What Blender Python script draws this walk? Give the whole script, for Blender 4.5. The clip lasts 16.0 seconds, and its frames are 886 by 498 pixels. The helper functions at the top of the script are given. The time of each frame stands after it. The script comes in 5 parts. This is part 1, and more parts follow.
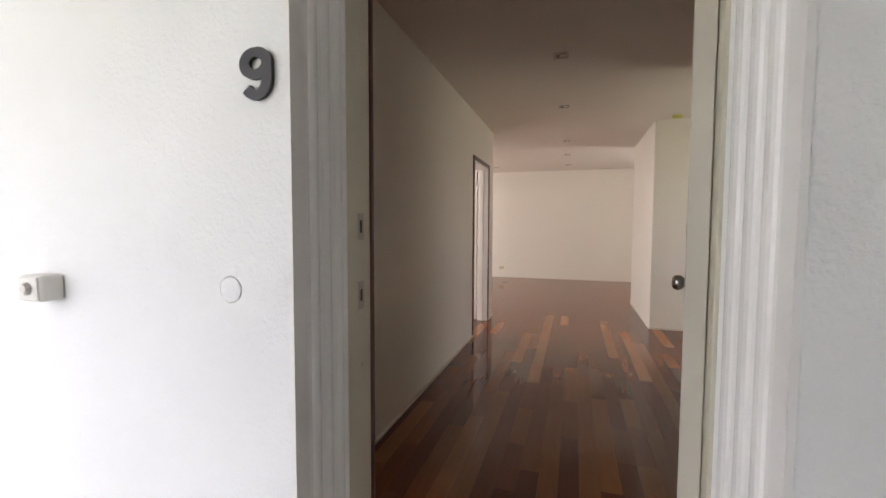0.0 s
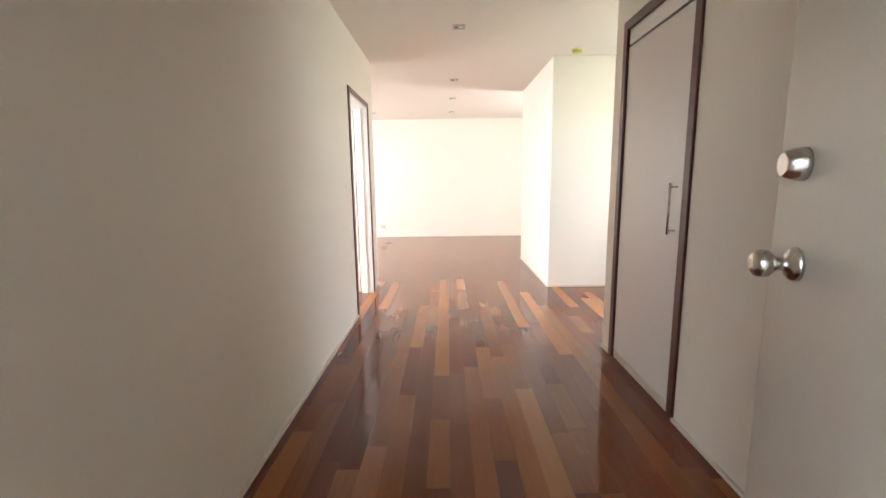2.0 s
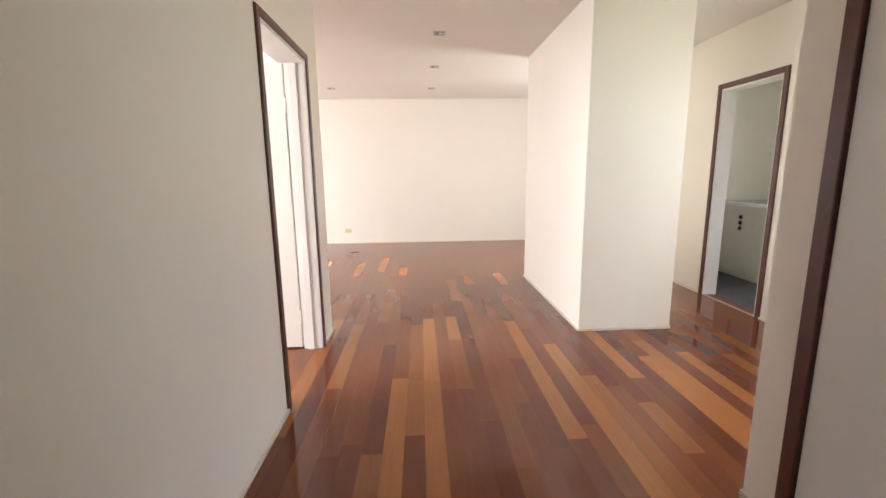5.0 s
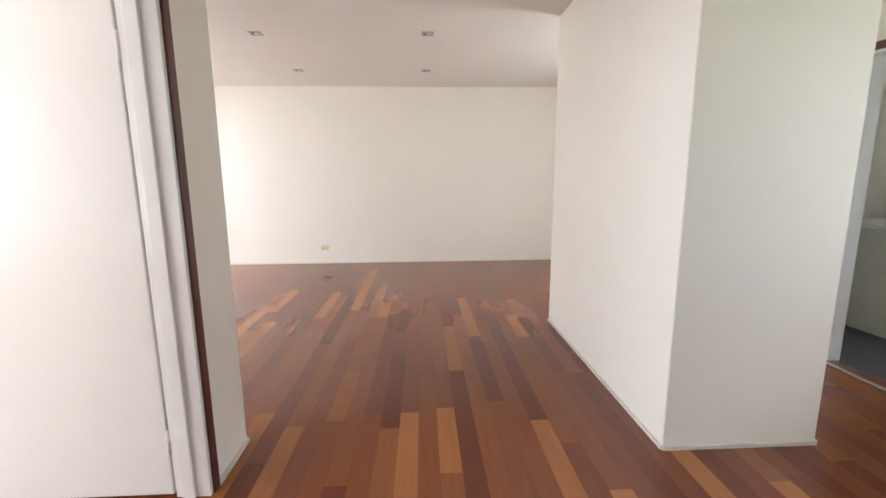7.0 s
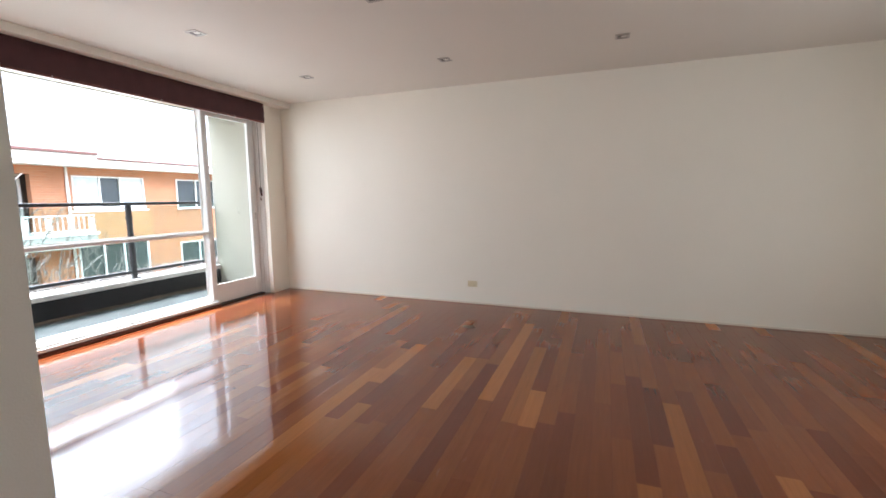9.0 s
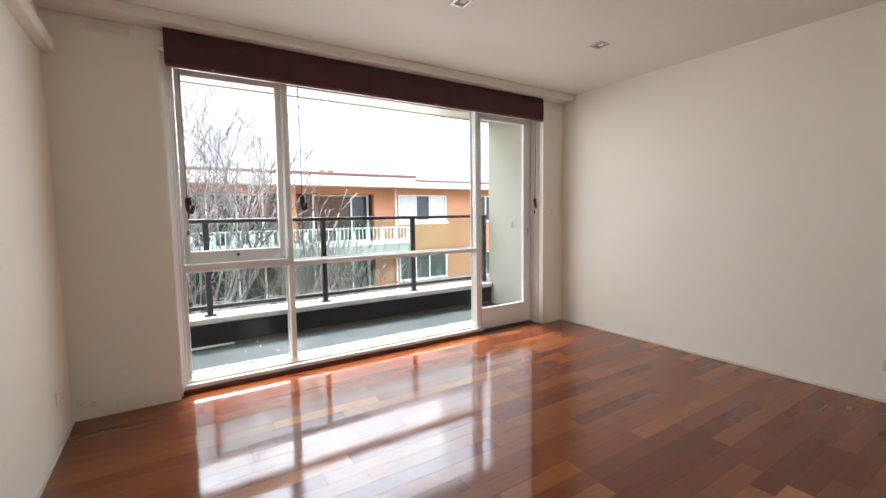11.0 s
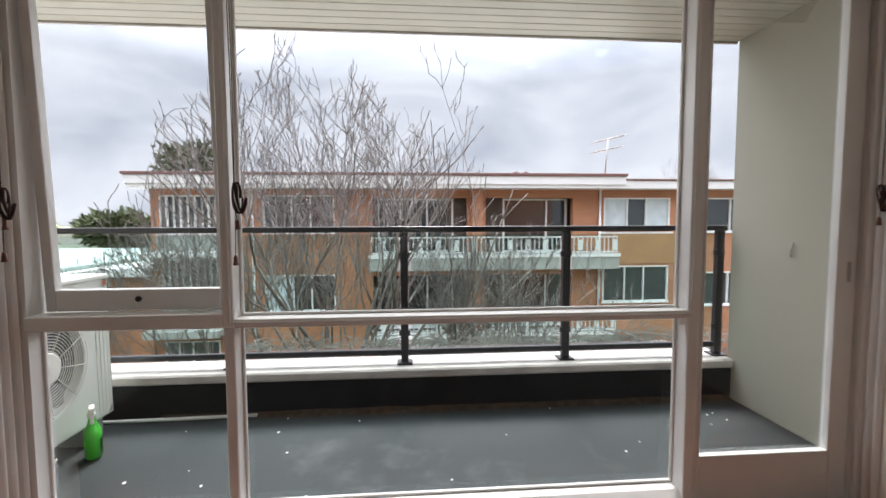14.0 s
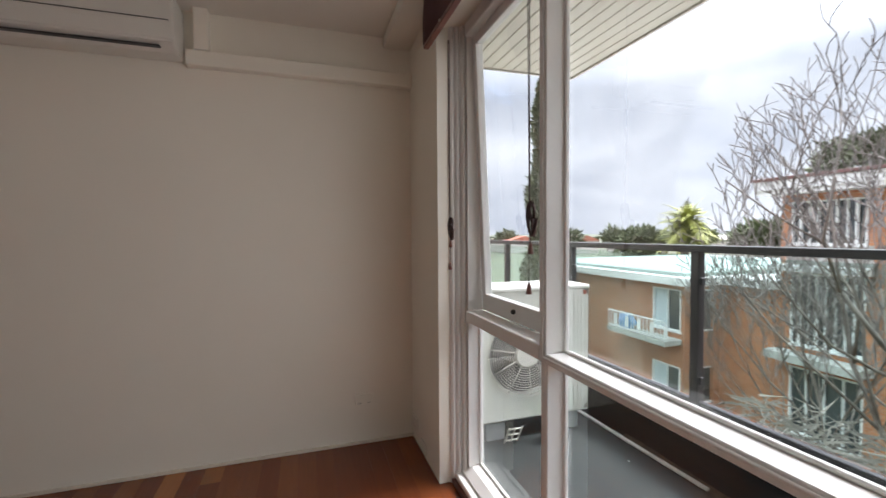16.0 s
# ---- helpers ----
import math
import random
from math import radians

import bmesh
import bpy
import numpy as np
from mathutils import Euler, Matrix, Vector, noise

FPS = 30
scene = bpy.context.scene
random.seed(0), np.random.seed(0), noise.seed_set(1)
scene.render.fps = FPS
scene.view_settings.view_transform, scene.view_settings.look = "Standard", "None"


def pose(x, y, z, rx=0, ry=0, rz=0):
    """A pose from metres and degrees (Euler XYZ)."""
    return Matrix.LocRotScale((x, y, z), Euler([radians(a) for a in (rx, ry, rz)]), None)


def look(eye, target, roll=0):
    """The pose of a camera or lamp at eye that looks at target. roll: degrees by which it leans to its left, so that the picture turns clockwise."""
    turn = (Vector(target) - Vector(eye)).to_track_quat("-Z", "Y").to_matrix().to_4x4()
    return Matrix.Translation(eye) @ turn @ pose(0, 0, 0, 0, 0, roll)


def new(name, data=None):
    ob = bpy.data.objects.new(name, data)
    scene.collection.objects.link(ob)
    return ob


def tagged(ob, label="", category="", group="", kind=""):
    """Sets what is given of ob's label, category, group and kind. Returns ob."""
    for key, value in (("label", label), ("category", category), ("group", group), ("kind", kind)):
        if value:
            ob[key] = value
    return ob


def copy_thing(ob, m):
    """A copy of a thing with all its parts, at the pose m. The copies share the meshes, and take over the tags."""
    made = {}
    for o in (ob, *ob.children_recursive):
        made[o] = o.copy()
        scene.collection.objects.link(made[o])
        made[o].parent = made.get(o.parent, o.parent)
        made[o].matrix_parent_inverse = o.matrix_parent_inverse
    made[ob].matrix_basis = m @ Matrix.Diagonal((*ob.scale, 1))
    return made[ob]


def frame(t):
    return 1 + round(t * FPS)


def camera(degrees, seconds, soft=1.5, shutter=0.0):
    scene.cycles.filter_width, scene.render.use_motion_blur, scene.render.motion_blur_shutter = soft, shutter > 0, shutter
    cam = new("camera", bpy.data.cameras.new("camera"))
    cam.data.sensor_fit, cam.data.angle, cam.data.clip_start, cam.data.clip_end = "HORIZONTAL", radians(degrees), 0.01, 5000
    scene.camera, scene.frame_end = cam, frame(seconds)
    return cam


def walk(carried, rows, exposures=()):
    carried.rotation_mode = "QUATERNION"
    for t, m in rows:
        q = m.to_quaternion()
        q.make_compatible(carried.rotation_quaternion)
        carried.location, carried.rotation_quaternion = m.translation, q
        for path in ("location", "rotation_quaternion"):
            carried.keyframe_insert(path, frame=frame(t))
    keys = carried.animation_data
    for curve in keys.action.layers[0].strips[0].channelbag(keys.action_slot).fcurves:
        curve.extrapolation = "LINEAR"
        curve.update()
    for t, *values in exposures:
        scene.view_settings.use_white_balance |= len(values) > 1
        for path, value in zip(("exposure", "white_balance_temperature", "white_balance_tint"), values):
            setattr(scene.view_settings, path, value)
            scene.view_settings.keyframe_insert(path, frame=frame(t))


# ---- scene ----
PATH = [
    (0, (0.252, -2.402, 1.293), (-0.338, -0.494, 1.179), 0.2),
    (0.5, (0.224, -2.194, 1.264), (-0.266, -0.272, 1.011), -0.5),
    (1, (0.186, -1.975, 1.258), (-0.189, -0.033, 0.958), -0.5),
    (1.5, (0.065, -1.714, 1.255), (-0.116, 0.253, 0.944), -0.9),
    (2, (0.002, -1.513, 1.256), (-0.022, 0.461, 0.937), -0.8),
    (2.5, (-0.007, -1.191, 1.273), (-0.037, 0.788, 0.984), -0.8),
    (3, (-0.041, -0.917, 1.294), (-0.094, 1.059, 0.995), 0.4),
    (5.5, (-0.096, 0.465, 1.294), (0.018, 2.428, 0.93), -0.9),
    (6, (-0.018, 0.825, 1.289), (0.08, 2.789, 0.922), -0.6),
    (6.5, (0.036, 1.188, 1.28), (0.098, 3.152, 0.905), -0.2),
    (7, (0.039, 1.584, 1.3), (0.132, 3.553, 0.962), -0.4),
    (7.5, (0.128, 1.99, 1.274), (0.142, 3.973, 1.017), -0.6),
    (8, (0.066, 2.388, 1.282), (-0.059, 4.368, 1.032), -0.2),
    (8.5, (0.029, 2.785, 1.281), (-0.279, 4.744, 1.026), -1.0),
    (9, (0.025, 3.163, 1.289), (-0.684, 5.017, 1.047), -0.5),
    (9.5, (-0.121, 3.444, 1.264), (-1.251, 5.082, 1.073), -0.4),
    (10, (-0.298, 3.67, 1.264), (-1.773, 5.014, 1.125), -1.0),
    (12.5, (-1.736, 4.895, 1.281), (-3.475, 5.868, 1.111), -1.1),
    (13, (-2.052, 5.154, 1.265), (-3.832, 6.051, 1.111), -1.0),
    (13.5, (-2.352, 5.439, 1.291), (-4.245, 6.069, 1.149), -0.3),
    (14, (-2.649, 5.675, 1.288), (-4.64, 5.827, 1.164), -0.2),
    (14.5, (-2.921, 5.873, 1.292), (-4.877, 5.474, 1.176), -0.1),
    (15, (-3.181, 6.076, 1.304), (-4.909, 5.075, 1.192), -0.1),
    (15.5, (-3.436, 6.125, 1.321), (-4.739, 4.61, 1.226), -0.0),
    (16, (-3.555, 6.261, 1.332), (-4.176, 4.361, 1.263), -0.4),
]

cam = camera(92.5, 16.0, soft=1.5, shutter=0.12)
EXPOSURES = [(0.0, 4.7, 6700, 17), (0.6, 5.05, 6800, 17), (1.0, 5.6, 6900, 17), (1.6, 6.1, 6500, 13), (3.0, 6.15, 6000, 11), (5.5, 5.55, 6350, 14), (7.0, 5.25, 5900, 11),
             (8.0, 5.0, 5900, 10), (9.0, 4.5, 6000, 11), (10.0, 4.2, 6450, 12), (12.5, 3.7, 6100, 10), (13.5, 3.1, 6600, 15), (14.5, 2.75, 6400, 14), (16.0, 3.1, 6400, 14)]
walk(cam, [(t, look(*r)) for t, *r in PATH], EXPOSURES)

# ---------------------------------------------------------------- world and sun
SUN_ELEV, SUN_ROT = radians(56), radians(-84)
world = bpy.data.worlds.new("overcast_sky")
scene.world = world
world.use_nodes = True
wt = world.node_tree
wbg = wt.nodes["Background"]


def wnode(kind, **kw):
    n = wt.nodes.new(kind)
    for k, v in kw.items():
        n.inputs[k].default_value = v
    return n


sky = wt.nodes.new("ShaderNodeTexSky")
sky.sky_type, sky.sun_disc = "NISHITA", False
sky.sun_elevation, sky.sun_rotation = SUN_ELEV, SUN_ROT
sky.air_density, sky.dust_density = 1.0, 1.5
wco = wt.nodes.new("ShaderNodeTexCoord")
wmap = wt.nodes.new("ShaderNodeMapping")
wmap.inputs["Scale"].default_value = (1.0, 1.0, 2.6)
wmap.inputs["Location"].default_value = (0.35, 0.1, 0.2)
wt.links.new(wco.outputs["Generated"], wmap.inputs["Vector"])
wn = wnode("ShaderNodeTexNoise", Scale=2.3, Detail=7.0, Roughness=0.56, Distortion=0.35)
wn2 = wnode("ShaderNodeTexNoise", Scale=2.2, Detail=8.0, Roughness=0.56, Distortion=0.5)
wt.links.new(wmap.outputs[0], wn.inputs["Vector"])
wt.links.new(wmap.outputs[0], wn2.inputs["Vector"])
cover = wt.nodes.new("ShaderNodeValToRGB")
cover.color_ramp.elements[0].position, cover.color_ramp.elements[1].position = 0.05, 0.34
shade = wt.nodes.new("ShaderNodeValToRGB")
shade.color_ramp.elements[0].position, shade.color_ramp.elements[1].position = 0.30, 0.74
shade.color_ramp.elements[0].color = (0.86, 0.96, 1.16, 1)
shade.color_ramp.elements[1].color = (1.95, 2.02, 2.14, 1)
wt.links.new(wn.outputs["Fac"], cover.inputs["Fac"])
wt.links.new(wn2.outputs["Fac"], shade.inputs["Fac"])
wmix = wt.nodes.new("ShaderNodeMix")
wmix.data_type = "RGBA"
wt.links.new(cover.outputs["Color"], wmix.inputs["Factor"])
wt.links.new(sky.outputs["Color"], wmix.inputs["A"])
wt.links.new(shade.outputs["Color"], wmix.inputs["B"])
# an overcast dome: brighter overhead than near the horizon
wsep = wt.nodes.new("ShaderNodeSeparateXYZ")
wt.links.new(wco.outputs["Generated"], wsep.inputs[0])
wdome = wt.nodes.new("ShaderNodeMapRange")
wdome.inputs["From Min"].default_value, wdome.inputs["From Max"].default_value = 0.30, 1.0
wdome.inputs["To Min"].default_value, wdome.inputs["To Max"].default_value = 0.66, 5.2
wt.links.new(wsep.outputs["Z"], wdome.inputs["Value"])
wsc = wt.nodes.new("ShaderNodeVectorMath")
wsc.operation = "SCALE"
wt.links.new(wmix.outputs["Result"], wsc.inputs[0])
wt.links.new(wdome.outputs[0], wsc.inputs["Scale"])
wt.links.new(wsc.outputs[0], wbg.inputs["Color"])
wbg.inputs["Strength"].default_value = 0.12

sun = new("sun", bpy.data.lights.new("sun", "SUN"))
sun.data.energy, sun.data.angle, sun.data.color = 0.75, radians(20), (1.0, 0.98, 0.96)
sun.matrix_world = look((0, 0, 60), Vector((0, 0, 60)) + Vector((-math.sin(SUN_ROT) * math.cos(SUN_ELEV), -math.cos(SUN_ROT) * math.cos(SUN_ELEV), -math.sin(SUN_ELEV))))


def opening_lamp(name, x, y0, y1, z0, z1, inward, power, spread):
    """Adds an area lamp in an opening across x, on top of the sky's own light."""
    lamp = new(name, bpy.data.lights.new(name, "AREA"))
    lamp.data.shape, lamp.data.size, lamp.data.size_y = "RECTANGLE", y1 - y0, z1 - z0
    lamp.data.energy, lamp.data.color = power, (0.98, 0.985, 1.0)
    lamp.data.spread = radians(spread)
    eye = Vector((x, (y0 + y1) / 2, (z0 + z1) / 2))
    lamp.matrix_world = look(eye, eye + Vector((inward, 0, 0)))


# the first two are fill lamps in openings added out of view
opening_lamp("side_hall_fill_light", 2.90, 1.80, 2.80, 0.90, 2.05, -1, 0.13, 170)
opening_lamp("east_wall_fill_light", 2.90, 5.45, 6.15, 0.75, 2.05, -1, 0.80, 170)
opening_lamp("balcony_opening_light", -5.78, 1.6, 7.3, 1.30, 2.50, 1, 4.2, 175)
opening_lamp("balcony_window_light", -4.335, 4.22, 7.64, 0.30, 2.24, 1, 1.1, 170)
opening_lamp("bedroom_window_light", -4.34, 0.55, 2.85, 0.80, 2.30, 1, 2.7, 160)


# ---------------------------------------------------------------- materials
def material(name, base, rough=0.6, metal=0.0, vary=0.06, scale=6.0, bump=0.0, bump_scale=120.0, stain=0.0, stain_colour=(0.3, 0.27, 0.22), spec=0.5, rough_vary=0.0, coat=0.0):
    """Principled paint, metal or plastic with grain at two scales."""
    m = bpy.data.materials.new(name)
    m.use_nodes = True
    t = m.node_tree
    b = t.nodes["Principled BSDF"]
    co = t.nodes.new("ShaderNodeTexCoord")
    n1 = t.nodes.new("ShaderNodeTexNoise")
    n1.inputs["Scale"].default_value, n1.inputs["Detail"].default_value = scale, 4
    n2 = t.nodes.new("ShaderNodeTexNoise")
    n2.inputs["Scale"].default_value, n2.inputs["Detail"].default_value = bump_scale, 3
    t.links.new(co.outputs["Object"], n1.inputs["Vector"])
    t.links.new(co.outputs["Object"], n2.inputs["Vector"])
    ramp = t.nodes.new("ShaderNodeValToRGB")
    ramp.color_ramp.elements[0].position, ramp.color_ramp.elements[1].position = 0.3, 0.7
    ramp.color_ramp.elements[0].color = (*[c * (1 - vary) for c in base], 1)
    ramp.color_ramp.elements[1].color = (*[min(1, c * (1 + vary)) for c in base], 1)
    t.links.new(n1.outputs["Fac"], ramp.inputs["Fac"])
    col = ramp.outputs["Color"]
    if stain:
        n3 = t.nodes.new("ShaderNodeTexNoise")
        n3.inputs["Scale"].default_value, n3.inputs["Detail"].default_value, n3.inputs["Roughness"].default_value = scale * 0.6, 8, 0.7
        t.links.new(co.outputs["Object"], n3.inputs["Vector"])
        r3 = t.nodes.new("ShaderNodeValToRGB")
        r3.color_ramp.elements[0].position, r3.color_ramp.elements[1].position = 0.56, 0.78
        r3.color_ramp.elements[1].color = (stain, stain, stain, 1)
        t.links.new(n3.outputs["Fac"], r3.inputs["Fac"])
        mx = t.nodes.new("ShaderNodeMix")
        mx.data_type = "RGBA"
        t.links.new(r3.outputs["Color"], mx.inputs["Factor"])
        t.links.new(col, mx.inputs["A"])
        mx.inputs["B"].default_value = (*stain_colour, 1)
        col = mx.outputs["Result"]
    t.links.new(col, b.inputs["Base Color"])
    b.inputs["Roughness"].default_value, b.inputs["Metallic"].default_value = rough, metal
    b.inputs["Specular IOR Level"].default_value, b.inputs["Coat Weight"].default_value = spec, coat
    if rough_vary:
        mr = t.nodes.new("ShaderNodeMapRange")
        mr.inputs["To Min"].default_value, mr.inputs["To Max"].default_value = max(0.02, rough - rough_vary), rough + rough_vary
        t.links.new(n1.outputs["Fac"], mr.inputs["Value"])
        t.links.new(mr.outputs[0], b.inputs["Roughness"])
    if bump:
        bp = t.nodes.new("ShaderNodeBump")
        bp.inputs["Strength"].default_value, bp.inputs["Distance"].default_value = bump, 0.004
        t.links.new(n2.outputs["Fac"], bp.inputs["Height"])
        t.links.new(bp.outputs["Normal"], b.inputs["Normal"])
    return m


def board_material(name, per_island):
    """Polished hardwood strip: each board its own tone, fine grain along y."""
    m = bpy.data.materials.new(name)
    m.use_nodes = True
    t = m.node_tree
    b = t.nodes["Principled BSDF"]
    if per_island:
        src = t.nodes.new("ShaderNodeNewGeometry").outputs["Random Per Island"]
    else:
        src = t.nodes.new("ShaderNodeObjectInfo").outputs["Random"]
    tone = t.nodes.new("ShaderNodeValToRGB")
    cr = tone.color_ramp
    cr.elements[0].position, cr.elements[0].color = 0.0, (0.125, 0.027, 0.010, 1)
    cr.elements[1].position, cr.elements[1].color = 1.0, (0.37, 0.135, 0.036, 1)
    for p, c in ((0.25, (0.158, 0.039, 0.013, 1)), (0.55, (0.196, 0.053, 0.016, 1)), (0.82, (0.225, 0.067, 0.019, 1)), (0.91, (0.280, 0.095, 0.025, 1))):
        e = cr.elements.new(p)
        e.color = c
    t.links.new(src, tone.inputs["Fac"])
    geo = t.nodes.new("ShaderNodeNewGeometry")
    mp = t.nodes.new("ShaderNodeMapping")
    mp.inputs["Scale"].default_value = (26.0, 1.4, 1.0)
    t.links.new(geo.outputs["Position"], mp.inputs["Vector"])
    off = t.nodes.new("ShaderNodeVectorMath")
    off.operation = "ADD"
    comb = t.nodes.new("ShaderNodeCombineXYZ")
    mul = t.nodes.new("ShaderNodeMath")
    mul.operation = "MULTIPLY"
    mul.inputs[1].default_value = 57.0
    t.links.new(src, mul.inputs[0])
    t.links.new(mul.outputs[0], comb.inputs["Y"])
    t.links.new(mp.outputs[0], off.inputs[0])
    t.links.new(comb.outputs[0], off.inputs[1])
    gr = t.nodes.new("ShaderNodeTexNoise")
    gr.inputs["Scale"].default_value, gr.inputs["Detail"].default_value, gr.inputs["Roughness"].default_value, gr.inputs["Distortion"].default_value = 2.2, 6, 0.65, 0.4
    t.links.new(off.outputs[0], gr.inputs["Vector"])
    gv = t.nodes.new("ShaderNodeMapRange")
    gv.inputs["To Min"].default_value, gv.inputs["To Max"].default_value = 0.76, 1.24
    t.links.new(gr.outputs["Fac"], gv.inputs["Value"])
    mx = t.nodes.new("ShaderNodeVectorMath")
    mx.operation = "SCALE"
    t.links.new(tone.outputs["Color"], mx.inputs[0])
    t.links.new(gv.outputs[0], mx.inputs["Scale"])
    # pale scuffs dragged along the boards
    smap = t.nodes.new("ShaderNodeMapping")
    smap.inputs["Scale"].default_value = (11.0, 2.6, 1.0)
    smap.inputs["Rotation"].default_value = (0, 0, 0.25)
    t.links.new(geo.outputs["Position"], smap.inputs["Vector"])
    sn = t.nodes.new("ShaderNodeTexNoise")
    sn.inputs["Scale"].default_value, sn.inputs["Detail"].default_value, sn.inputs["Roughness"].default_value = 1.3, 7, 0.72
    t.links.new(smap.outputs[0], sn.inputs["Vector"])
    sr = t.nodes.new("ShaderNodeMapRange")
    sr.inputs["From Min"].default_value, sr.inputs["From Max"].default_value = 0.64, 0.80
    sr.inputs["To Min"].default_value, sr.inputs["To Max"].default_value = 0.0, 0.38
    t.links.new(sn.outputs["Fac"], sr.inputs["Value"])
    sm_ = t.nodes.new("ShaderNodeMix")
    sm_.data_type = "RGBA"
    sm_.inputs["B"].default_value = (0.36, 0.25, 0.19, 1)
    t.links.new(sr.outputs[0], sm_.inputs["Factor"])
    t.links.new(mx.outputs[0], sm_.inputs["A"])
    t.links.new(sm_.outputs["Result"], b.inputs["Base Color"])
    wear = t.nodes.new("ShaderNodeTexNoise")
    wear.inputs["Scale"].default_value, wear.inputs["Detail"].default_value, wear.inputs["Roughness"].default_value = 1.7, 8, 0.7
    t.links.new(geo.outputs["Position"], wear.inputs["Vector"])
    rr = t.nodes.new("ShaderNodeMapRange")
    rr.inputs["From Min"].default_value, rr.inputs["From Max"].default_value = 0.35, 0.75
    rr.inputs["To Min"].default_value, rr.inputs["To Max"].default_value = 0.045, 0.14
    t.links.new(wear.outputs["Fac"], rr.inputs["Value"])
    t.links.new(rr.outputs[0], b.inputs["Roughness"])
    b.inputs["Specular IOR Level"].default_value = 0.5
    b.inputs["Coat Weight"].default_value, b.inputs["Coat Roughness"].default_value = 0.0, 0.06
    wav = t.nodes.new("ShaderNodeTexNoise")
    wav.inputs["Scale"].default_value, wav.inputs["Detail"].default_value = 9.0, 3
    t.links.new(geo.outputs["Position"], wav.inputs["Vector"])
    bp = t.nodes.new("ShaderNodeBump")
    bp.inputs["Strength"].default_value, bp.inputs["Distance"].default_value = 0.06, 0.004
    t.links.new(wav.outputs["Fac"], bp.inputs["Height"])
    t.links.new(bp.outputs["Normal"], b.inputs["Normal"])
    return m


def glass_material(name, tint=(1, 1, 1), gloss=1.0, rough=0.0):
    m = bpy.data.materials.new(name)
    m.use_nodes = True
    t = m.node_tree
    t.nodes.remove(t.nodes["Principled BSDF"])
    out = t.nodes["Material Output"]
    tr = t.nodes.new("ShaderNodeBsdfTransparent")
    tr.inputs["Color"].default_value = (*tint, 1)
    gl = t.nodes.new("ShaderNodeBsdfGlossy")
    gl.inputs["Roughness"].default_value = rough
    fr = t.nodes.new("ShaderNodeFresnel")
    fr.inputs["IOR"].default_value = 1.45
    mu = t.nodes.new("ShaderNodeMath")
    mu.operation = "MULTIPLY"
    mu.inputs[1].default_value = 0.5 * gloss
    mix = t.nodes.new("ShaderNodeMixShader")
    t.links.new(fr.outputs[0], mu.inputs[0])
    t.links.new(mu.outputs[0], mix.inputs[0])
    t.links.new(tr.outputs[0], mix.inputs[1])
    t.links.new(gl.outputs[0], mix.inputs[2])
    t.links.new(mix.outputs[0], out.inputs["Surface"])
    return m


def brick_material(name, c1, c2, mortar):
    m = bpy.data.materials.new(name)
    m.use_nodes = True
    t = m.node_tree
    b = t.nodes["Principled BSDF"]
    geo = t.nodes.new("ShaderNodeNewGeometry")
    sep = t.nodes.new("ShaderNodeSeparateXYZ")
    t.links.new(geo.outputs["Position"], sep.inputs[0])
    add = t.nodes.new("ShaderNodeMath")
    add.operation = "ADD"
    t.links.new(sep.outputs["X"], add.inputs[0])
    t.links.new(sep.outputs["Y"], add.inputs[1])
    comb = t.nodes.new("ShaderNodeCombineXYZ")
    t.links.new(add.outputs[0], comb.inputs["X"])
    t.links.new(sep.outputs["Z"], comb.inputs["Y"])
    br = t.nodes.new("ShaderNodeTexBrick")
    br.inputs["Scale"].default_value = 1.0
    br.inputs["Brick Width"].default_value, br.inputs["Row Height"].default_value, br.inputs["Mortar Size"].default_value = 0.24, 0.086, 0.009
    br.inputs["Color1"].default_value, br.inputs["Color2"].default_value, br.inputs["Mortar"].default_value = (*c1, 1), (*c2, 1), (*mortar, 1)
    t.links.new(comb.outputs[0], br.inputs["Vector"])
    n = t.nodes.new("ShaderNodeTexNoise")
    n.inputs["Scale"].default_value, n.inputs["Detail"].default_value = 0.9, 6
    t.links.new(geo.outputs["Position"], n.inputs["Vector"])
    mr = t.nodes.new("ShaderNodeMapRange")
    mr.inputs["To Min"].default_value, mr.inputs["To Max"].default_value = 0.65, 1.3
    t.links.new(n.outputs["Fac"], mr.inputs["Value"])
    sc = t.nodes.new("ShaderNodeVectorMath")
    sc.operation = "SCALE"
    t.links.new(br.outputs["Color"], sc.inputs[0])
    t.links.new(mr.outputs[0], sc.inputs["Scale"])
    t.links.new(sc.outputs[0], b.inputs["Base Color"])
    b.inputs["Roughness"].default_value = 0.85
    bp = t.nodes.new("ShaderNodeBump")
    bp.inputs["Strength"].default_value, bp.inputs["Distance"].default_value = 0.6, 0.006
    bp.invert = True
    t.links.new(br.outputs["Fac"], bp.inputs["Height"])
    t.links.new(bp.outputs["Normal"], b.inputs["Normal"])
    return m


